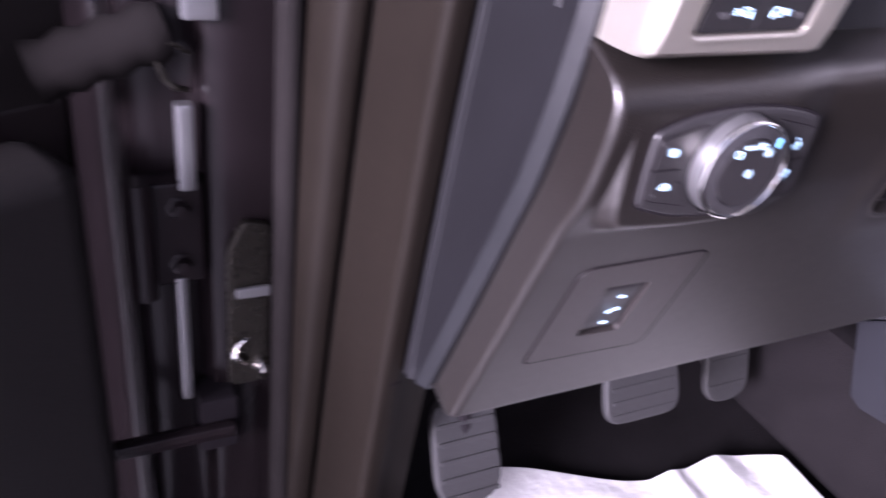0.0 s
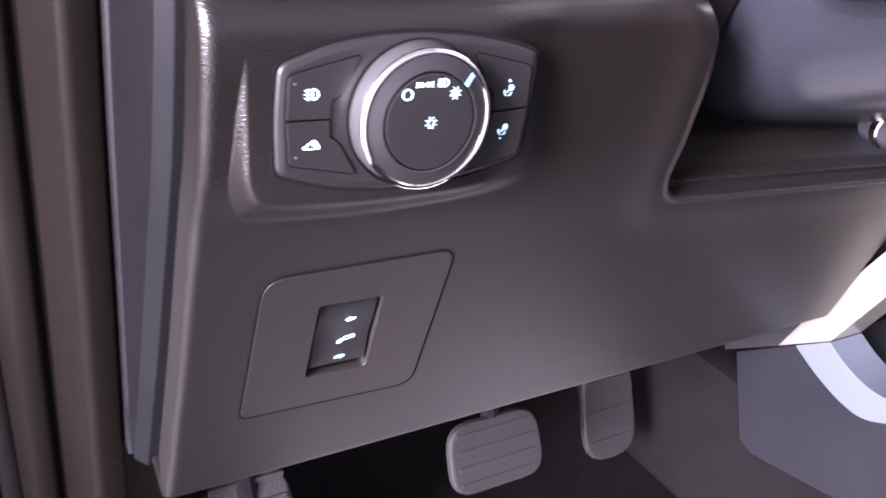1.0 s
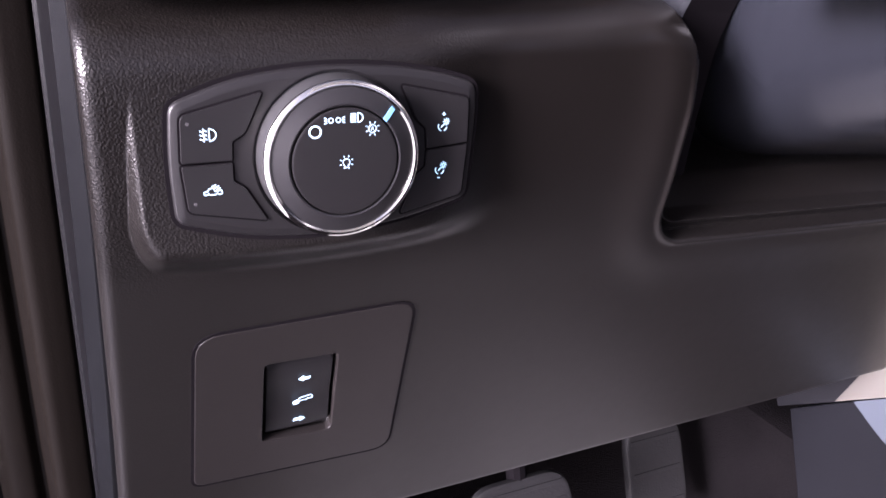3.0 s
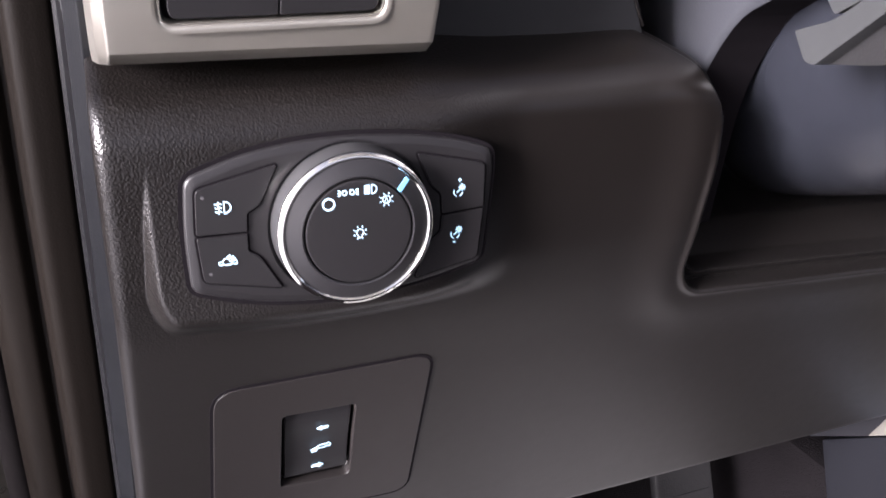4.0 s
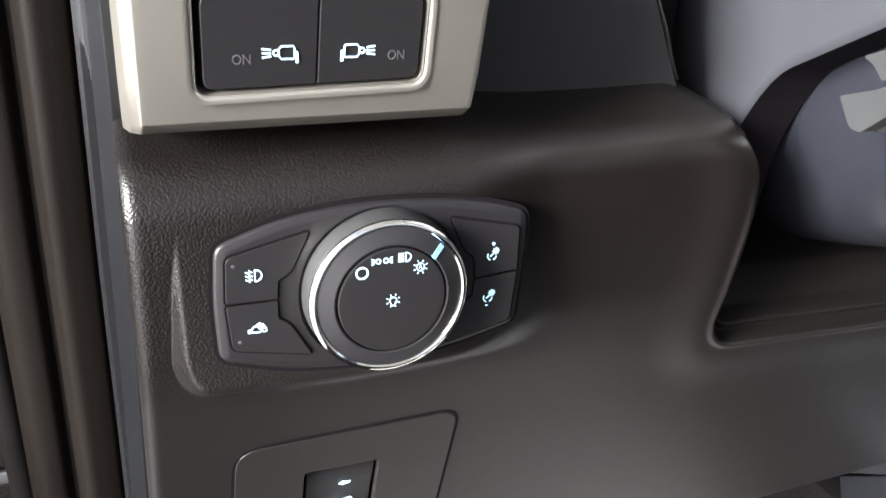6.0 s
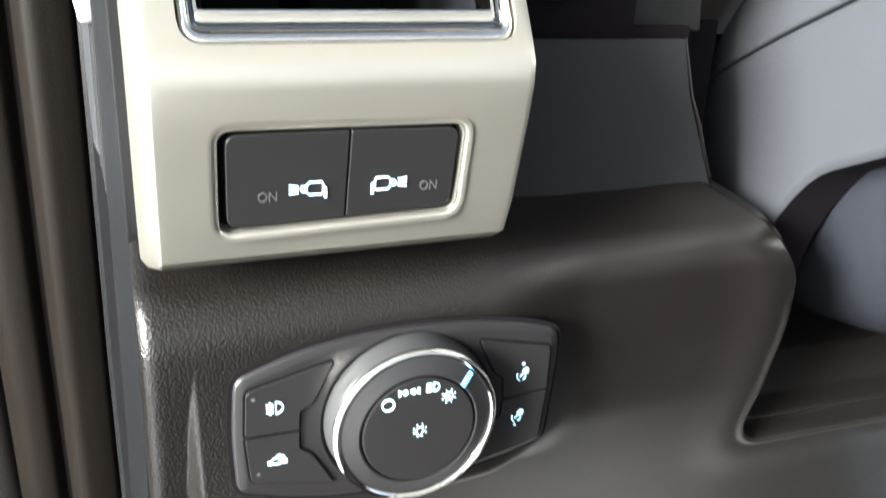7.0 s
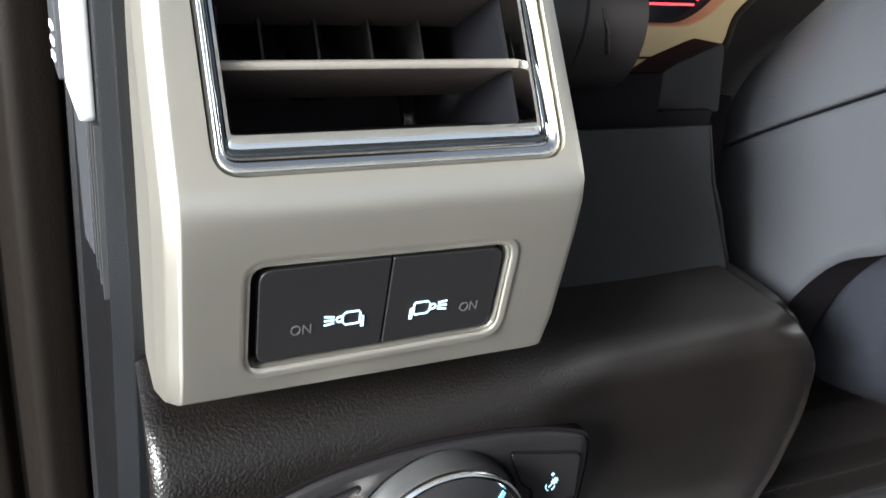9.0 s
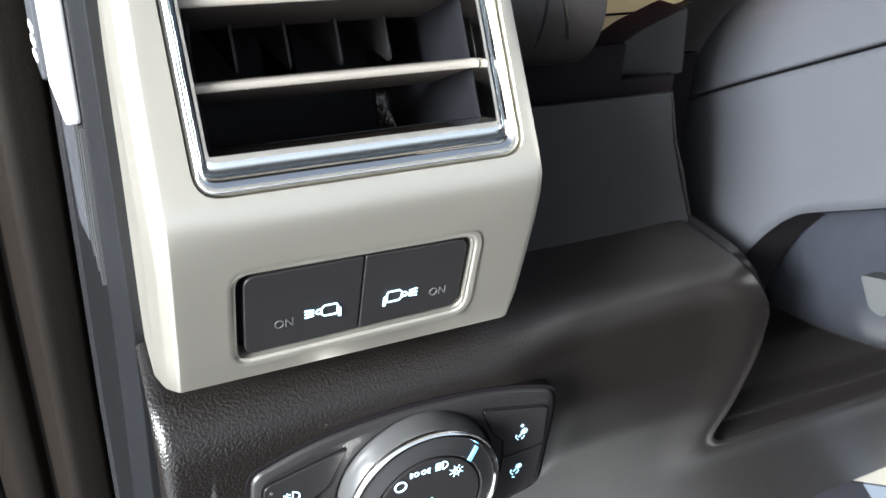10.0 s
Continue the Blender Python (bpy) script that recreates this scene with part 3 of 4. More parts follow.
plate_bm = cut(prism(insert, -0.004, 0.0007), [prism(hole, -0.01, 0.01)])
bevelled(plate_bm, 0.0004, 2, 50)
plate_bm.transform(PA)
seam_bm = cut(prism(scaled(insert, -0.0014), -0.002, 0.0004), [prism(scaled(hole, -0.002), -0.01, 0.01)])
seam_bm.transform(PA)
part("seam", seam_bm, GAP, pedal_cover)
part("insert", plate_bm, COVER, pedal_cover, "smooth dark insert plate", smooth=False)
part("switch_well", prism(scaled(hole, -0.0004), -0.012, -0.0065, PA), GAP, pedal_cover)
rk = bmesh.new()
prof = [(-0.0242, -0.0030), (-0.0230, -0.0010), (-0.0205, 0.0), (-0.0120, -0.0004), (0.0, -0.0012), (0.0120, -0.0004), (0.0205, 0.0), (0.0238, -0.0012), (0.0252, -0.0034)]
rows = [[(u, v, h - 0.0012 - (0.0010 if u < -0.0161 or u > 0.0138 else 0)) for v, h in prof] for u in (-0.0166, -0.0160, -0.0145, 0.0124, 0.0136, 0.0142)]
rk = sheet(rows)
rk.transform(PA)
rocker = part("rocker", rk, SATINBLACK, pedal_cover, angle=50)
arrow = [(-0.0032, 0.0), (-0.0006, 0.0021), (-0.0006, 0.0010), (0.0030, 0.0010), (0.0022, -0.0008), (-0.0006, -0.0009), (-0.0006, -0.0019)]
RP = lambda u, v: PA @ Matrix.Translation((u, v, -0.0007))
part("symbol", blob([(x * 0.9, y * 0.85) for x, y in arrow], RP(0.0010, 0.0120)), LIT, rocker)
part("symbol", blob([(-x * 0.95, -y * 0.9) for x, y in arrow][::-1], RP(-0.0008, -0.0158)), LIT, rocker)
ped = [[(-0.0048, -0.0010), (-0.0020, 0.0002), (-0.0012, 0.0012), (0.0038, 0.0020), (0.0046, 0.0008), (0.0042, -0.0004), (0.0024, -0.0001), (0.0016, -0.0008), (-0.0008, -0.0008), (-0.0048, -0.0010)], [(-0.0046, -0.0020), (-0.0016, -0.0018)], [(-0.0046, -0.0027), (-0.0020, -0.0025)]]
part("symbol", strokes(ped, 0.00034, RP(0.0006, -0.0020)), LIT, rocker)


# ---- air vent in its silver bezel ----
vent = thing("air_vent", "satin silver dashboard vent bezel with chrome-framed black louvres", "air vent")


PROFILE = [(1.2900, 0.012), (1.2905, 0.0035), (1.2945, -0.0026), (1.3060, -0.0062), (1.3330, -0.0112), (1.3420, -0.0122), (1.3480, -0.0118), (1.3530, -0.0096), (1.3600, -0.0058), (1.3800, 0.0052), (1.4200, 0.0272), (1.4550, 0.0465), (1.4600, 0.060)]


def bezel_left(z):
    return float(np.interp(z, [1.29, 1.30, 1.347, 1.375, 1.42, 1.46], [-0.0735, -0.0735, -0.0725, -0.0722, -0.0705, -0.069]))


def bezel_right(z):
    return float(np.interp(z, [1.29, 1.30, 1.347, 1.40, 1.46], [0.0312, 0.0318, 0.0336, 0.0322, 0.030]))


# plan of the left flank: side, steep facet, bright chamfer, front
FACETS = [(-0.0032, 0.050), (-0.0032, 0.0130), (-0.0032, 0.0108), (-0.0031, 0.0100), (-0.0030, 0.0094), (-0.0016, 0.0042), (-0.0014, 0.0036), (-0.0011, 0.0030), (-0.0007, 0.0026), (0.0010, 0.0008), (0.0014, 0.0004), (0.0018, 0.0001), (0.0023, 0.0), (0.0050, 0.0)]
rows = []
for z, y in PROFILE:
    l, r = bezel_left(z), bezel_right(z)
    row = [(l + x, y + d, z) for x, d in FACETS]
    row += [(l + 0.0050 + (r - l - 0.0080) * k / 6, y, z) for k in range(1, 7)]
    row += [(r - 0.0010, y + 0.0007, z), (r, y + 0.0030, z), (r + 0.0005, y + 0.050, z)]
    rows.append(row + [row[0]])
bm = sheet(rows)
bmesh.ops.remove_doubles(bm, verts=bm.verts[:], dist=1e-7)
bmesh.ops.holes_fill(bm, edges=[e for e in bm.edges if e.is_boundary], sides=0)
tilt = math.degrees(math.atan(0.55))
VF = facing(-0.0172, float(np.interp(1.4055, [p[0] for p in PROFILE], [p[1] for p in PROFILE])), 1.4055, lean=tilt)
hv = 0.052 / math.cos(radians(tilt))
vent_hole = rounded([(-0.0455, -hv), (0.0452, -hv), (0.0440, hv), (-0.0470, hv)], 0.007)
SF = facing(-0.0222, -0.0086, 1.3178, lean=-10.5)
switch_hole = rounded([(-0.0340, -0.0155), (0.0340, -0.0140), (0.0345, 0.0140), (-0.0335, 0.0150)], 0.0042)
bez = cut(bm, [prism(vent_hole, -0.075, 0.03)], VF)
bez = cut(bez, [prism(switch_hole, -0.035, 0.02)], SF)
bevelled(bez, 0.0012, 3, 50)
part("bezel", bez, SILVER, vent, "warm satin silver bezel", angle=38)


def ring(outline, steps, m, sill=0.0):
    """A moulding: the outline drawn in step by step, (inset, height)."""
    rows = []
    for d, h in steps:
        o = scaled(outline, d)
        low = min(y for x, y in outline)
        rows.append([(x, y + sill * float(smooth(0.0016, 0.0066, d)) * float(1 - smooth(low + 0.008, low + 0.030, y)), h) for x, y in o + [o[0]]])
    bm = sheet(rows)
    bmesh.ops.remove_doubles(bm, verts=bm.verts[:], dist=1e-6)
    bm.transform(m)
    return bm


part("chrome_frame", ring(vent_hole, [(0.0003, -0.012), (0.0003, -0.0026), (0.0008, -0.0013), (0.0017, -0.0008), (0.0026, -0.0012), (0.0034, -0.0026), (0.0037, -0.0044), (0.0041, -0.0045), (0.0046, -0.0036), (0.0054, -0.0038), (0.0063, -0.0070), (0.0069, -0.0105), (0.0072, -0.014)], VF, 0.0060), CHROME, vent, "bright chrome vent frame", angle=50)
part("gasket", ring(vent_hole, [(0.0035, -0.0034), (0.0037, -0.0030), (0.0041, -0.0032), (0.0042, -0.0044)], VF, 0.0060), DARKCHROME, vent, "dark line in the chrome frame", angle=50)
part("duct", ring(vent_hole, [(0.0069, -0.0104), (0.0076, -0.013), (0.0082, -0.075), (0.020, -0.0755), (0.040, -0.0756)], VF, 0.0060), DUCT, vent)
for k in range(5):
    z = 1.3745 + 0.0185 * k
    yb = 0.0105 + 0.0102 * k
    prof = [(yb, z - 0.0010), (yb - 0.0003, z), (yb, z + 0.0010), (yb + 0.0035, z + 0.0006), (yb + 0.0275, z - 0.0125), (yb + 0.0270, z - 0.0135)]
    slat = part("slat", slab(prof, -0.0585, 0.0212, 0.0), VANE, vent)
    part("edge", slab([(yb - 0.0012, z - 0.0009), (yb - 0.0015, z), (yb - 0.0012, z + 0.0011), (yb + 0.0008, z + 0.0012), (yb + 0.0008, z - 0.0012)], -0.0585, 0.0212, 0.0003), SLAT, slat, "lighter front edge")
for k in range(5):
    x = -0.0565 + 0.0155 * k
    part("vane", slab(rounded([(0.036, 1.3690), (0.086, 1.3690), (0.135, 1.46), (0.087, 1.46)], 0.003), x - 0.0004, x + 0.0004, 0.0), FIN, vent)

spot = thing("spotlight_switch", "pair of black spotlight push buttons set in a silver bezel", "switch")
part("switch_well", prism(scaled(switch_hole, -0.0006), -0.012, -0.0052, SF), GAP, spot)
part("recess_rim", ring(switch_hole, [(-0.0026, 0.0002), (-0.0014, 0.0002), (-0.0006, -0.0002), (0.0001, -0.0012), (0.0004, -0.0030), (0.0005, -0.0060)], SF), SILVER, spot, "bright rounded silver rim", angle=60)
halves = {"L": [(-0.0318, -0.0139), (0.0007, -0.0132), (0.0014, 0.0132), (-0.0314, 0.0134)], "R": [(0.0011, -0.0132), (0.0324, -0.0125), (0.0328, 0.0125), (0.0018, 0.0132)]}
spotlamp = [[(-0.0010, 0.0020), (0.0024, 0.0020), (0.0028, 0.0014), (0.0028, -0.0014), (0.0024, -0.0018), (-0.0010, -0.0018), (-0.0018, -0.0009), (-0.0018, 0.0011), (-0.0010, 0.0020)], [(0.0028, 0.0004), (0.0036, 0.0002), (0.0037, -0.0030)], [(0.0028, -0.0006), (0.0032, -0.0018), (0.0033, -0.0030)],
            arc(-0.0026, 0.0001, 0.0008, 0, 360, 12)] + [[(-0.0040, v * 0.7), (-0.0066, v)] for v in (0.0014, 0.0001, -0.0012)]
for side, u, s in (("L", -0.0085, 1), ("R", 0.0118, -1)):
    o = rounded(halves[side], [0.0035, 0.0006, 0.0006, 0.0035] if s > 0 else [0.0006, 0.0035, 0.0035, 0.0006])
    b = part("button", prism(o, -0.006, -0.0006, SF, 0.0026, 5, 40), SATINBLACK, spot, angle=40)
    m = SF @ Matrix.Translation((u, -0.0034, -0.0004))
    part("symbol", strokes([[(x * s, y) for x, y in l] for l in spotlamp], 0.00044, m), LIT, b, "lit white spotlight symbol")
    part("lettering", lettering("ON", 0.0046, SF @ Matrix.Translation((-0.0208 if s > 0 else 0.0252, -0.0052, -0.00055)) @ Matrix.Diagonal((0.76, 0.92, 1, 1))), PRINT, b, "dim grey word ON")


# ---- steering column ----
def seam_z(y):
    """The joint between the covers rises towards the driver."""
    return 1.331 + 0.52 * (0.075 - y)


def arch_z(y):
    """The lower edge of the side cover, an arch over the tilt lever."""
    return seam_z(y) - 0.065 if y < 0.010 else float(np.interp(y, [0.010, 0.015, 0.020, 0.026, 0.032, 0.037, 0.041, 0.045, 0.050, 0.2], [1.2998, 1.2965, 1.2915, 1.2835, 1.2735, 1.2620, 1.2480, 1.2250, 1.19, 1.18]))


def upper_x(w):
    return 0.170 + 0.058 * (1 - math.sqrt(max(0.0, 1 - min(w, 0.99) ** 2)))


def neck(y):
    """The covers draw in towards the dashboard."""
    return 2.6 * max(0.0, y - 0.032) ** 2


def rise(y):
    """The height of the upper cover, which grows towards the driver."""
    return 0.056 + 0.42 * max(0.0, 0.10 - y) / (1 + 2.0 * max(0.0, 0.10 - y))


column = thing("steering_column", "grey plastic steering column shroud with a tilt lever", "steering column")
ys = np.concatenate([np.linspace(0.098, 0.052, 10), np.linspace(0.050, -0.02, 60), np.linspace(-0.023, -0.22, 40)])
EDGE = [(0.0, 0.020), (0.0, 0.006), (0.0001, 0.0020), (0.0004, 0.0010), (0.0009, 0.0004), (0.0018, 0.0001)]
rows = [[(upper_x(d / rise(y)) + b + neck(y), y, seam_z(y) + 0.0004 + d) for y in ys] for d, b in EDGE]
rows += [[(upper_x(w) + neck(y), y, seam_z(y) + w * rise(y)) for y in ys] for w in np.linspace(0.07, 0.75, 14)]
rows += [[(upper_x(w) + neck(y), y, seam_z(y) + w * rise(y)) for y in ys] for w in np.linspace(0.78, 0.99, 10)]
rows += [[(0.32, y, seam_z(y) + 1.08 * rise(y)) for y in ys]]
part("upper_shroud", sheet(rows), SHROUD, column, angle=50)
# shade under the arch is put into the colour: black, unlike the cover
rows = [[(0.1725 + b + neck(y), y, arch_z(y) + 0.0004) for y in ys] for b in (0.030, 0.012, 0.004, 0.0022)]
part("arch_return", sheet(rows), GAP, column, "underside of the shroud arch, shade painted in black", angle=50)
rows = []
for t in np.concatenate([np.linspace(0.01, 0.1, 8), np.linspace(0.13, 0.95, 24)]):
    rows.append([(0.170 + 0.0025 * (1 - min(1.0, t / 0.1)) ** 2 + 0.004 * (1 - t) ** 2 + neck(y), y, arch_z(y) + t * (seam_z(y) - arch_z(y))) for y in ys])
rows += [[(0.170 + b + neck(y), y, seam_z(y) - 0.0004 - d) for y in ys] for d, b in EDGE[::-1]]
part("side_shroud", sheet(rows), SHROUD, column, angle=50)
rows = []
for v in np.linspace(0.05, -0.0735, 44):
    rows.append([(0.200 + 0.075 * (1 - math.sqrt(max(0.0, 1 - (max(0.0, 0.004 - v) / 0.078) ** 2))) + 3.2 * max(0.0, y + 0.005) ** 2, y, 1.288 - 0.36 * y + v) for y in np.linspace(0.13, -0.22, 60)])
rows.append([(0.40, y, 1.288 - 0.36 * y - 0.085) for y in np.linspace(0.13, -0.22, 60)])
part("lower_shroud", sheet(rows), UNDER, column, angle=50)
tilt_lever = part("tilt_lever", slab(rounded([(-0.0311, 1.2978), (-0.0380, 1.2880), (-0.0428, 1.2875), (-0.0850, 1.3225), (-0.0830, 1.3300), (-0.0509, 1.3057), (-0.0461, 1.3029), (-0.0367, 1.2998)], [0.001, 0.002, 0.001, 0.002, 0.002, 0.004, 0.004, 0.004], 3), 0.158, 0.166, 0.0008), LEVER, column, "pale grey plastic lever tab")
# the lever's shaded side, darkened by giving it the boot's near-black colour
part("lever_shadow_side", slab(rounded([(-0.0350, 1.2862), (-0.0578, 1.2896), (-0.1000, 1.2970), (-0.1000, 1.3350), (-0.0500, 1.3050), (-0.0340, 1.2965)], 0.001), 0.1655, 0.205, 0.0008), BOOT, tilt_lever, "lower half of the lever, its shade painted dark")
part("lever_bracket", slab(rounded([(-0.0321, 1.3114), (-0.0372, 1.3093), (-0.0419, 1.3044), (-0.0900, 1.3320), (-0.0900, 1.3370), (-0.0534, 1.3204)], 0.0015), 0.164, 0.180, 0.0008), LEVER, column)
knobm = facing(0.376, 0.035, 1.186, turn=-20) @ Matrix.Diagonal((0.85, 0.85, 0.85, 1))
part("lever_knob", lathe([(0, 0.016), (0.011, 0.015), (0.013, 0.010), (0.013, -0.02)], knobm, 32), SHROUD, column)
part("chrome_collar", lathe([(0.0132, 0.004), (0.0148, 0.003), (0.0148, -0.004), (0.0132, -0.005)], knobm, 32), CHROME, column, "chrome collar")

stalk = thing("column_stalk", "dark brown plastic column stalk behind the vent", "stalk")
part("barrel", tube([(0.036, 0.0525, 1.3837), (0.070, 0.050, 1.382), (0.0785, 0.0494, 1.3816), (0.0805, 0.0492, 1.3815)], [0.0225, 0.0225, 0.0215, 0.019], 32), STALK, stalk)
part("collar", tube([(0.0560, 0.0512, 1.3830), (0.0570, 0.0511, 1.3829)], 0.0228, 32), CONSOLE, stalk)
part("lever", tube([(0.034, 0.0470, 1.4160), (0.058, 0.044, 1.4140), (0.073, 0.042, 1.4125), (0.080, 0.0415, 1.412)], [0.028, 0.028, 0.025, 0.018], 32), LEVERTAN, stalk, "lighter brown lever")
part("boot", prism(rounded([(0.104, 1.3492), (0.1416, 1.3469), (0.1385, 1.3735), (0.1345, 1.3726), (0.117, 1.3662), (0.106, 1.3600)], 0.002), -0.075, -0.058, FRONT, 0.0015), BOOT, stalk, "dark grey rubber boot")
part("glint_strip", tube([(0.0600, 0.0292, 1.388), (0.0620, 0.0278, 1.381), (0.0640, 0.0292, 1.374)], 0.0008, 8), STEEL, stalk)
part("recess_wall", prism([(0.020, 1.2850), (0.1440, 1.2850), (0.1433, 1.2890), (0.1378, 1.3015), (0.1275, 1.325), (0.1215, 1.3465), (0.020, 1.3475)], -0.0427, -0.0405, FRONT, 0.0006), WALL, dashboard, "flat grey-black recess panel")
# added black boxes that stand in for the deep shade behind the stalk
part("shadow_block", box(0.030, 0.1040, 0.0495, 0.0535, 1.330, 1.3640), GAP, dashboard)
part("shadow_block", box(0.1040, 0.1300, 0.0500, 0.0535, 1.330, 1.3500), GAP, dashboard)
part("recess_shade", box(0.030, 0.165, 0.0770, 0.0800, 1.290, 1.3490), GAP, dashboard)
part("piping", tube([(0.1220, 0.0415, 1.3465), (0.1285, 0.0412, 1.325), (0.1340, 0.0405, 1.313), (0.1385, 0.0405, 1.3015), (0.1437, 0.0412, 1.2910)], 0.0007, 8), DASH, dashboard)

cluster = thing("instrument_cluster", "instrument cluster with tan surround and red graphics on dark display", "instrument cluster")
band = [(0.080, 1.350), (0.1480, 1.350), (0.1590, 1.3594), (0.1816, 1.3650), (0.1836, 1.3790), (0.1929, 1.3872), (0.2040, 1.3925), (0.229, 1.399), (0.30, 1.404), (0.30, 1.44), (0.23, 1.425), (0.200, 1.402), (0.1872, 1.3938), (0.1787, 1.3868), (0.1704, 1.3795), (0.1594, 1.3745), (0.080, 1.3755)]
part("surround", prism(rounded(band, 0.006), -0.118, -0.104, FRONT, 0.002), TAN, cluster, "tan surround")
part("surround_seam", box(0.10, 0.170, 0.1032, 0.105, 1.3605, 1.3614), GAP, cluster)
part("hood", prism(rounded([(0.152, 1.340), (0.32, 1.340), (0.32, 1.408), (0.229, 1.3980), (0.204, 1.3920), (0.193, 1.3865), (0.1840, 1.3785), (0.1818, 1.3650), (0.160, 1.3600)], 0.003), -0.116, -0.1015, FRONT, 0.002), STALK, cluster, "dark brown lower cowl")
display = part("display", box(0.09, 0.34, 0.112, 0.119, 1.37, 1.47), SCREEN, cluster, "dark display")
DM = facing(0.170, 0.1117, 1.3905)
part("graphic", strokes([[(-0.045, -0.0078), (-0.003, -0.0078)], [(-0.0085, -0.0015), (-0.0015, -0.0056), (0.0070, -0.0016), (0.0040, -0.0005), (0.0055, 0.0065), (-0.0025, 0.0080), (-0.0045, 0.0005), (-0.0085, -0.0015)]], 0.0009, DM), LITRED, display)


# ---- centre console ----
console = thing("centre_console", "grey plastic centre console side with satin silver trim", "console")
part("side_panel", slab([(0.161, 0.917), (0.131, 0.833), (0.115, 0.827), (0.044, 0.8415), (-0.034, 0.859), (-0.25, 0.908), (-0.25, 0.953), (-0.02, 0.954), (0.005, 0.945), (0.020, 0.9385), (0.033, 0.9365), (0.0525, 0.940), (0.0775, 0.950), (0.103, 0.9585), (0.118, 0.9485)], 0.459, 0.80, 0.0012), CONSOLE, console, smooth=False)
part("wedge", slab([(0.179, 0.922), (0.1743, 0.9115), (0.1200, 0.9480), (0.0930, 1.0055), (0.105, 1.020), (0.150, 0.958)], 0.459, 0.80, 0.001), SIDE, console, "blue-grey corner piece", smooth=False)
part("trim_strip", slab([(0.1195, 0.9492), (0.0735, 0.9808), (0.0425, 1.039), (0.020, 1.095), (0.040, 1.105), (0.0545, 1.075), (0.0922, 1.007)], 0.457, 0.50, 0.001), SILVER, console, "satin silver strip", smooth=False)
part("lower_trim_strip", slab(rounded([(0.103, 0.9590), (0.0775, 0.9445), (0.0525, 0.9350), (0.033, 0.9315), (0.020, 0.934), (0.005, 0.942), (-0.020, 0.955), (-0.020, 0.972), (0.000, 0.964), (0.018, 0.960), (0.033, 0.961), (0.0545, 0.968), (0.0735, 0.9798)], [0.001, 0.02, 0.02, 0.02, 0.012, 0.012, 0.002, 0.002, 0.012, 0.012, 0.02, 0.02, 0.001], 3), 0.4575, 0.50, 0.0008), COOL, console, "cool grey curved satin strip", smooth=False)


# ---- pedals ----
def pedal(name, label, x0, x1, z0, z1, y, ribs, lean, arm_x):
    ob = thing(name, label, "pedal")
    m = facing((x0 + x1) / 2, y, (z0 + z1) / 2, lean=lean)
    hw, hh = (x1 - x0) / 2, (z1 - z0) / 2
    part("pad", prism(rounded([(-hw, -hh), (hw, -hh), (hw * 0.95, hh), (-hw * 0.95, hh)], 0.024 if hw > 0.04 else 0.032), -0.012, 0.0, m, 0.004), RUBBER, ob, "worn grey rubber pad")
    for k in range(ribs):
        v = -hh + (k + 0.7) * 2 * hh / (ribs + 0.4)
        part("rib", prism(rounded([(-hw * 0.82, v - 0.002), (hw * 0.82, v - 0.002), (hw * 0.82, v + 0.002), (-hw * 0.82, v + 0.002)], 0.001), -0.001, 0.0009 if name != "parking_brake_pedal" else 0.0022, m, 0.0006), RUBBER, ob)
    part("arm", tube([((x0 + x1) / 2, y + 0.012, (z0 + z1) / 2), (arm_x, y + 0.05, z1 + 0.06), (arm_x, y + 0.10, 1.05)], 0.009, 10), GAP, ob)
    return ob


pedal("brake_pedal", "grey rubber brake pedal pad hanging under the dashboard", 0.171, 0.272, 0.806, 0.872, 0.205, 4, 25, 0.228)
pedal("accelerator_pedal", "narrow grey accelerator pedal beside the brake", 0.376, 0.448, 0.735, 0.850, 0.262, 3, 20, 0.41)
pedal("parking_brake_pedal", "ribbed grey parking brake pedal by the kick panel", -0.053, 0.014, 0.820, 0.925, 0.160, 6, 30, -0.02)
# ---- cabin shell ----
def structure(name, bm, mat, label, category):
    return tagged(part(name, bm, mat), label, category, kind="structure")


FLOOR = 0.655
fl = []
for y in np.linspace(-1.7, 0.75, 50):
    fl.append([(x, y, FLOOR + 0.9 * max(0.0, y - 0.34) ** 1.2 + 0.004 * noise.noise((x * 9, y * 9, 0))) for x in np.linspace(-0.10, 1.50, 40)])
structure("floor", sheet(fl), CARPET, "dark carpeted cabin floor rising to the toe board", "floor")
structure("wall_front", box(-0.10, 1.50, 0.72, 0.76, FLOOR, 1.50), CARPET, "dark carpeted firewall behind the pedals", "wall")
structure("wall_right", box(1.46, 1.50, -1.7, 0.76, FLOOR, 1.40), SIDE, "dark lower door panel on the far side", "wall")
structure("wall_back", box(-0.10, 1.50, -1.04, -1.00, FLOOR, 1.30), SIDE, "dark cabin rear wall", "wall")
structure("ceiling", box(-0.16, 1.50, -1.74, -0.42, 1.98, 2.02, 0.01), LINER, "pale cloth headliner", "ceiling")
# unseen slab, added to keep windscreen sky light off the dashboard slope
structure("dash_top", box(-0.070, 1.46, 0.075, 0.74, 1.472, 1.500, 0.010, 3), DASH, "dark padded dashboard top, unseen, added to block sky light", "dashboard top")
structure("tunnel", box(0.50, 0.85, -1.0, 0.70, FLOOR, 0.86, 0.03), CARPET, "dark carpeted centre tunnel", "tunnel")
# outer ground
structure("ground", sheet([[(x, y, 0.0) for x in (-400, -40, -3, 4, 40, 400)] for y in (-400, -40, -3, 4, 40, 400)]), GROUND, "pale smooth concrete yard", "ground")

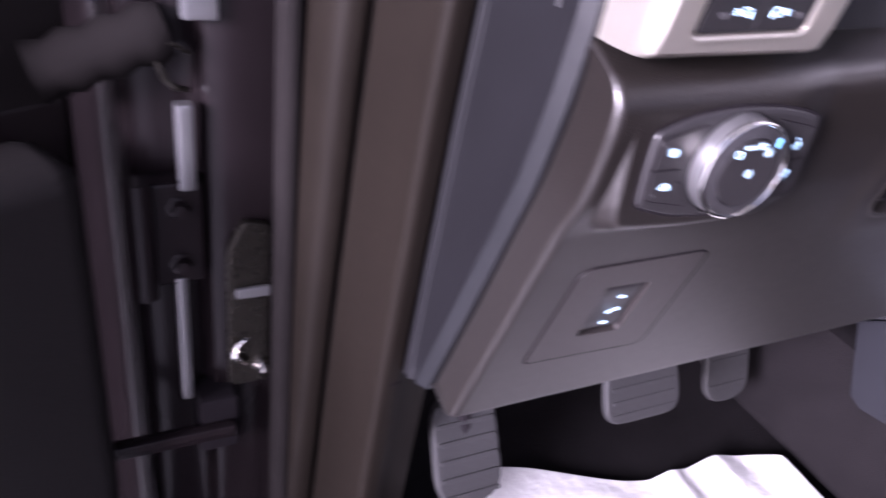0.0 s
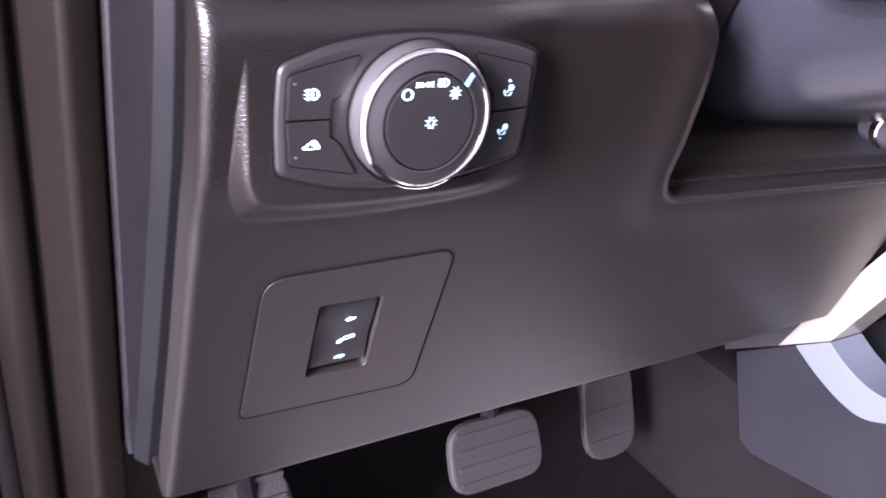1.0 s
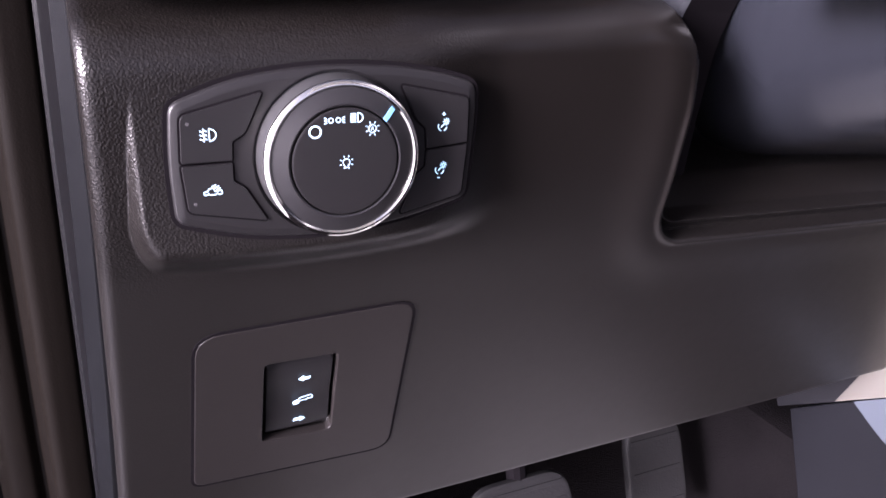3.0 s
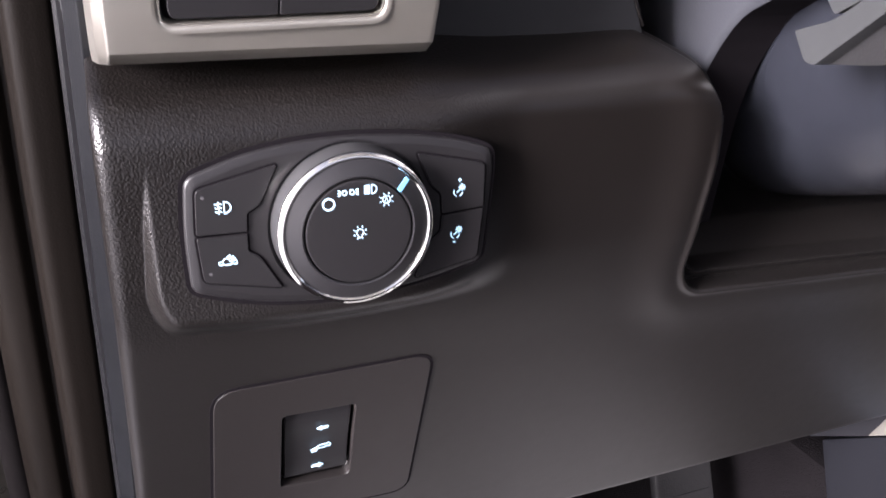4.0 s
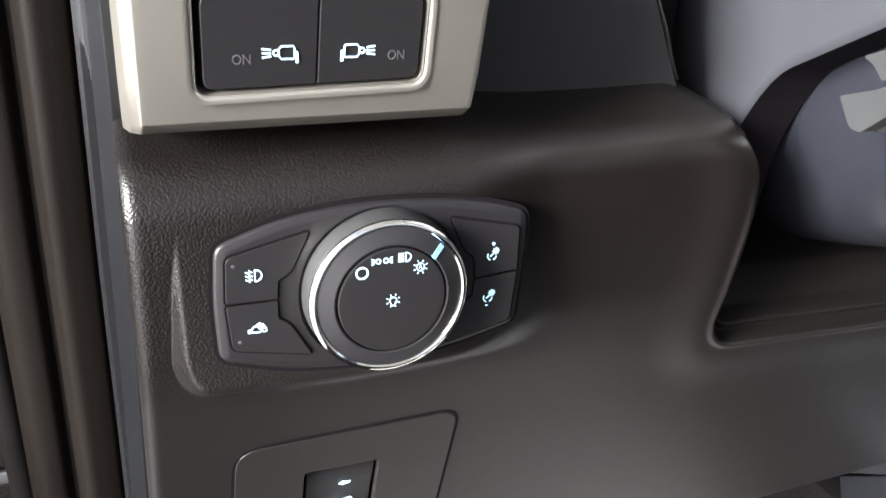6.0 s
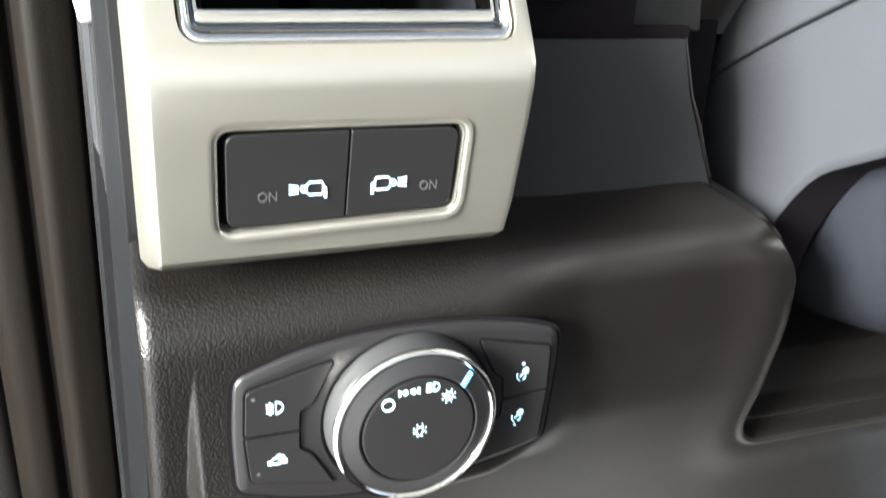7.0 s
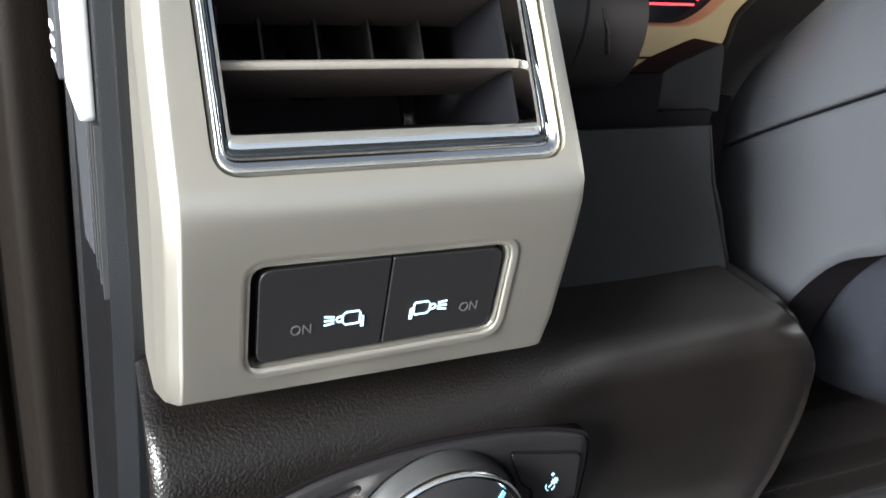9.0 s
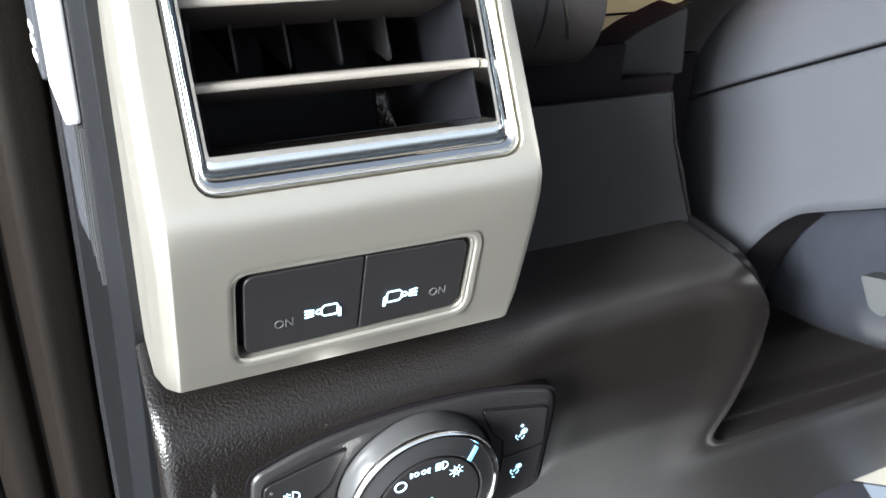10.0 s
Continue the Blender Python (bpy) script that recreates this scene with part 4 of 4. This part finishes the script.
# paper on the floor
rows = []
for j, t in enumerate(np.linspace(0, 1, 40)):
    r = []
    for i, s in enumerate(np.linspace(0, 1, 60)):
        x = 0.055 + 0.425 * s + 0.01 * t * (s - 0.5)
        y = 0.285 - 0.105 * s + 0.012 * math.sin(9 * s) * (1 - t) - 0.34 * t
        fold = 0.010 * max(0, 1 - abs(s - 0.62) / 0.06) + 0.008 * max(0, 1 - abs(s - 0.78) / 0.08) + 0.006 * noise.noise((s * 5, t * 4, 3))
        z = FLOOR + 0.010 + fold + 0.012 * (1 - t) * (0.5 + 0.5 * math.sin(7 * s + 1))
        r.append((x, y, z))
    rows.append(r)
bm = sheet(rows)
made = bmesh.ops.extrude_face_region(bm, geom=bm.faces[:])
for v in [g for g in made["geom"] if isinstance(g, bmesh.types.BMVert)]:
    v.co.z -= 0.0006
tagged(part("paper_mat", bm, PAPER), "white crumpled paper floor mat lying on the carpet", "paper mat")


# ---- door side: pillar trim, seal, jamb, hinge, open door ----
def upright(plan, z0, z1, n=2, shift=0.0):
    """A wall that follows a line in plan."""
    return sheet([[(x + shift * (z - 1.2), y, z) for x, y in plan] for z in np.linspace(z0, z1, n)])


def curve(points, n=6):
    """A rounded line through points in plan."""
    out = []
    for i in range(len(points) - 1):
        p0, p1, p2, p3 = points[max(i - 1, 0)], points[i], points[i + 1], points[min(i + 2, len(points) - 1)]
        for k in range(n):
            t = k / n
            out.append(tuple(0.5 * (2 * b + (c - a) * t + (2 * a - 5 * b + 4 * c - d) * t * t + (3 * b - a - 3 * c + d) * t ** 3) for a, b, c, d in zip(p0, p1, p2, p3)))
    return out + [points[-1]]


RIBS = [(0.030, 0.010), (0.0022, 0.0022), (0.0004, 0.0004), (-0.0004, -0.0008), (-0.0022, -0.0016), (-0.0080, -0.0026), (-0.0145, -0.0026), (-0.0188, 0.0020), (-0.0208, 0.018), (-0.0272, 0.066), (-0.0300, 0.075), (-0.0365, 0.071), (-0.0480, 0.073), (-0.0550, 0.083), (-0.0600, 0.108), (-0.0635, 0.153), (-0.0935, 0.158)]
PROFILE_T = curve(RIBS)


def trim_plan(z):
    t, q = trim_edge(z)
    return [(t + x, q + y, z) for x, y in PROFILE_T]


trim = thing("pillar_trim", "brown-grey moulded plastic windscreen pillar trim beside the dashboard", "trim", kind="structure")
part("trim_panel", side_rows(trim_plan, 0.62, 1.60), TRIM, trim)
part("seam", sheet([[(x - 0.0003, y - 0.0006, z + dz) for x, y, z in trim_plan(0.984)[10:32]] for dz in (0.0, 0.003)]), GAP, trim)
part("backing", box(-0.148, -0.062, 0.245, 0.30, 0.6, 1.6), GAP, trim)
seal = thing("door_seal", "black rubber door weatherstrip running up the pillar", "door seal", kind="structure")
part("bulb", tube([(-0.1640, 0.246, 0.45), (-0.1640, 0.246, 1.0), (-0.1640, 0.248, 1.6)], 0.0090, 14), SEAL, seal)
part("lip", tube([(-0.1705, 0.256, 0.45), (-0.1705, 0.256, 1.6)], 0.0025, 10), SEAL, seal)
jamb = thing("door_jamb", "glossy black painted door jamb with seams", "door jamb", kind="structure")
JP = curve([(-0.164, 0.276), (-0.195, 0.274), (-0.215, 0.278), (-0.228, 0.292), (-0.262, 0.296), (-0.275, 0.310), (-0.285, 0.345), (-0.345, 0.35)])
part("pillar_panel", upright(JP, 0.40, 1.60, 10), PAINT, jamb)
part("rocker_panel", box(-0.30, -0.11, -1.7, 0.26, 0.45, 0.632, 0.02, 4), PAINT, jamb)
for z in (1.06,):
    part("hinge_leaf", box(-0.262, -0.222, 0.270, 0.294, z - 0.045, z + 0.045, 0.004), PAINT, jamb)
    part("hinge_barrel", tube([(-0.268, 0.268, z - 0.05), (-0.268, 0.268, z + 0.05)], 0.010, 16), PAINT, jamb)
    for dz in (-0.025, 0.025):
        part("hinge_bolt", lathe([(0, 0.008), (0.006, 0.007), (0.0072, 0.004), (0.0072, 0), (0.010, -0.001), (0.010, -0.003)], facing(-0.240, 0.268, z + dz), 6), PAINT, jamb)
check = thing("door_check", "dark door check strap with a bright end", "door check")
part("strap", box(-0.33, -0.205, 0.245, 0.258, 0.862, 0.876, 0.003), PAINT, check)
part("housing", box(-0.235, -0.200, 0.255, 0.290, 0.840, 0.900, 0.005), GAP, check)
part("plate", prism(rounded([(-0.207, 0.905), (-0.172, 0.905), (-0.172, 1.065), (-0.194, 1.070), (-0.207, 1.045)], 0.006), -0.272, -0.263, FRONT, 0.003), STEEL, check, "yellowish steel plate")
part("spring", tube([(-0.189 + 0.014 * math.cos(a), 0.259, 0.945 + 0.014 * math.sin(a)) for a in np.linspace(1.7, 4.9, 14)], [0.0012 + 0.0022 * math.sin(math.pi * k / 13) for k in range(14)], 8), CHROME, check, "bright curved spring")
part("pin", lathe([(0, 0.007), (0.005, 0.006), (0.007, 0.002), (0.007, -0.004)], facing(-0.180, 0.262, 0.925), 20), CHROME, check, "bright pin head")
part("clip", box(-0.201, -0.173, 0.258, 0.263, 1.000, 1.010, 0.002), KNOBSIDE, check, "pale metal clip")
# bright reflections in the glossy jamb, modelled as pale metal strips
for x0, x1, z0, z1 in ((-0.239, -0.227, 1.098, 1.166), (-0.245, -0.237, 0.895, 1.022), (-0.232, -0.208, 1.225, 1.262)):
    part("reflection_strip", box(x0, x1, 0.268, 0.280, z0, z1, 0.002), KNOBSIDE, jamb, "pale strip standing for a reflection in the paint")
part("cable", tube([(-0.262, 0.272, 1.205), (-0.250, 0.268, 1.212), (-0.238, 0.268, 1.210), (-0.228, 0.272, 1.202)], 0.0016, 8), STEEL, jamb)
part("latch_hook", tube([(-0.249, 0.270, 1.198), (-0.245, 0.268, 1.186), (-0.238, 0.268, 1.179), (-0.229, 0.272, 1.176)], 0.0022, 8), STEEL, jamb)
door = thing("open_door", "open black truck door seen at its hinge edge", "car door")
DMAT = Matrix.Translation((-0.300, 0.305, 0)) @ Matrix.Rotation(radians(26), 4, 'Z')
def door_part(name, bm, mat, label=""):
    bm.transform(DMAT)
    part(name, bm, mat, door, label)


door_part("skin", box(-1.05, 0.0, 0.0, 0.035, 0.50, 1.17, 0.012, 3), PAINT)
door_part("lining", box(-1.0, -0.035, -0.075, -0.004, 0.55, 1.15, 0.02, 3), LINING)
door_part("sail_panel", prism([(0.0, 1.16), (-0.24, 1.16), (-0.02, 1.58), (0.0, 1.58)], -0.030, 0.0, FRONT, 0.004), SEAL)
door_part("window_frame", tube([(-0.02, 0.016, 1.56), (-0.30, 0.016, 1.72), (-0.62, 0.016, 1.80), (-0.98, 0.016, 1.80), (-1.02, 0.016, 1.70), (-1.04, 0.016, 1.16)], 0.018, 10), PAINT)
boot = thing("cable_boot", "ribbed black rubber cable boot between door and jamb", "cable boot")
part("sleeve", tube([(-0.24 - 0.012 * k, 0.285, 1.215 - 0.004 * k) for k in range(8)], [0.018, 0.022] * 4, 16), SEAL, boot)

# tag and grooved strip on the end of the dashboard
def on_cap(bm):
    """Bend a prism drawn in (along the cap, height, outwards) onto the end cap."""
    for v in bm.verts:
        z = v.co.y
        (ax, ay, _), (bx, by, _) = cap_plan(z)[3], cap_plan(z)[6]
        d = Vector((bx - ax, by - ay)).normalized()
        v.co = (ax + d.x * v.co.x - d.y * v.co.z, ay + d.y * v.co.x + d.x * v.co.z, z)
    return bm


tag = thing("dash_end_tag", "pale plastic tag on the dashboard end", "tag")
part("body", on_cap(prism(rounded([(0.0140, 1.3500), (0.0380, 1.3560), (0.0460, 1.3640), (0.0460, 1.480), (0.0140, 1.480)], 0.003), 0.0, 0.0045, None, 0.0012)), WHITE, tag)
part("spine", on_cap(prism(rounded([(0.0385, 1.3575), (0.0520, 1.3625), (0.0520, 1.480), (0.0385, 1.480)], 0.002), 0.0, 0.0062, None, 0.0010)), SHROUD, tag, "grey printed edge")
for k in range(3):
    part("printing", on_cap(prism([(0.0420, 1.3630 + 0.0045 * k), (0.0490, 1.3636 + 0.0045 * k), (0.0490, 1.3658 + 0.0045 * k), (0.0420, 1.3652 + 0.0045 * k)], 0.0060, 0.0066)), LABEL, tag, "white printed mark")
grooves = thing("grooved_strip", "grey ribbed plastic strip on the dashboard end", "trim")
part("backing", on_cap(prism(rounded([(0.0290, 1.305), (0.0470, 1.305), (0.0530, 1.350), (0.0270, 1.350)], 0.001), -0.0005, 0.0012, None, 0.0004)), SHROUD, grooves, "pale grey panel")
for k in range(3):
    u = 0.0110 + 0.0052 * k
    part("rib", on_cap(prism([(u, 1.2970 + 0.003 * k), (u + 0.0016, 1.2970 + 0.003 * k), (u + 0.0016, 1.350), (u, 1.350)], -0.0005, 0.0014)), KNOBSIDE, grooves, "thin bright rib")
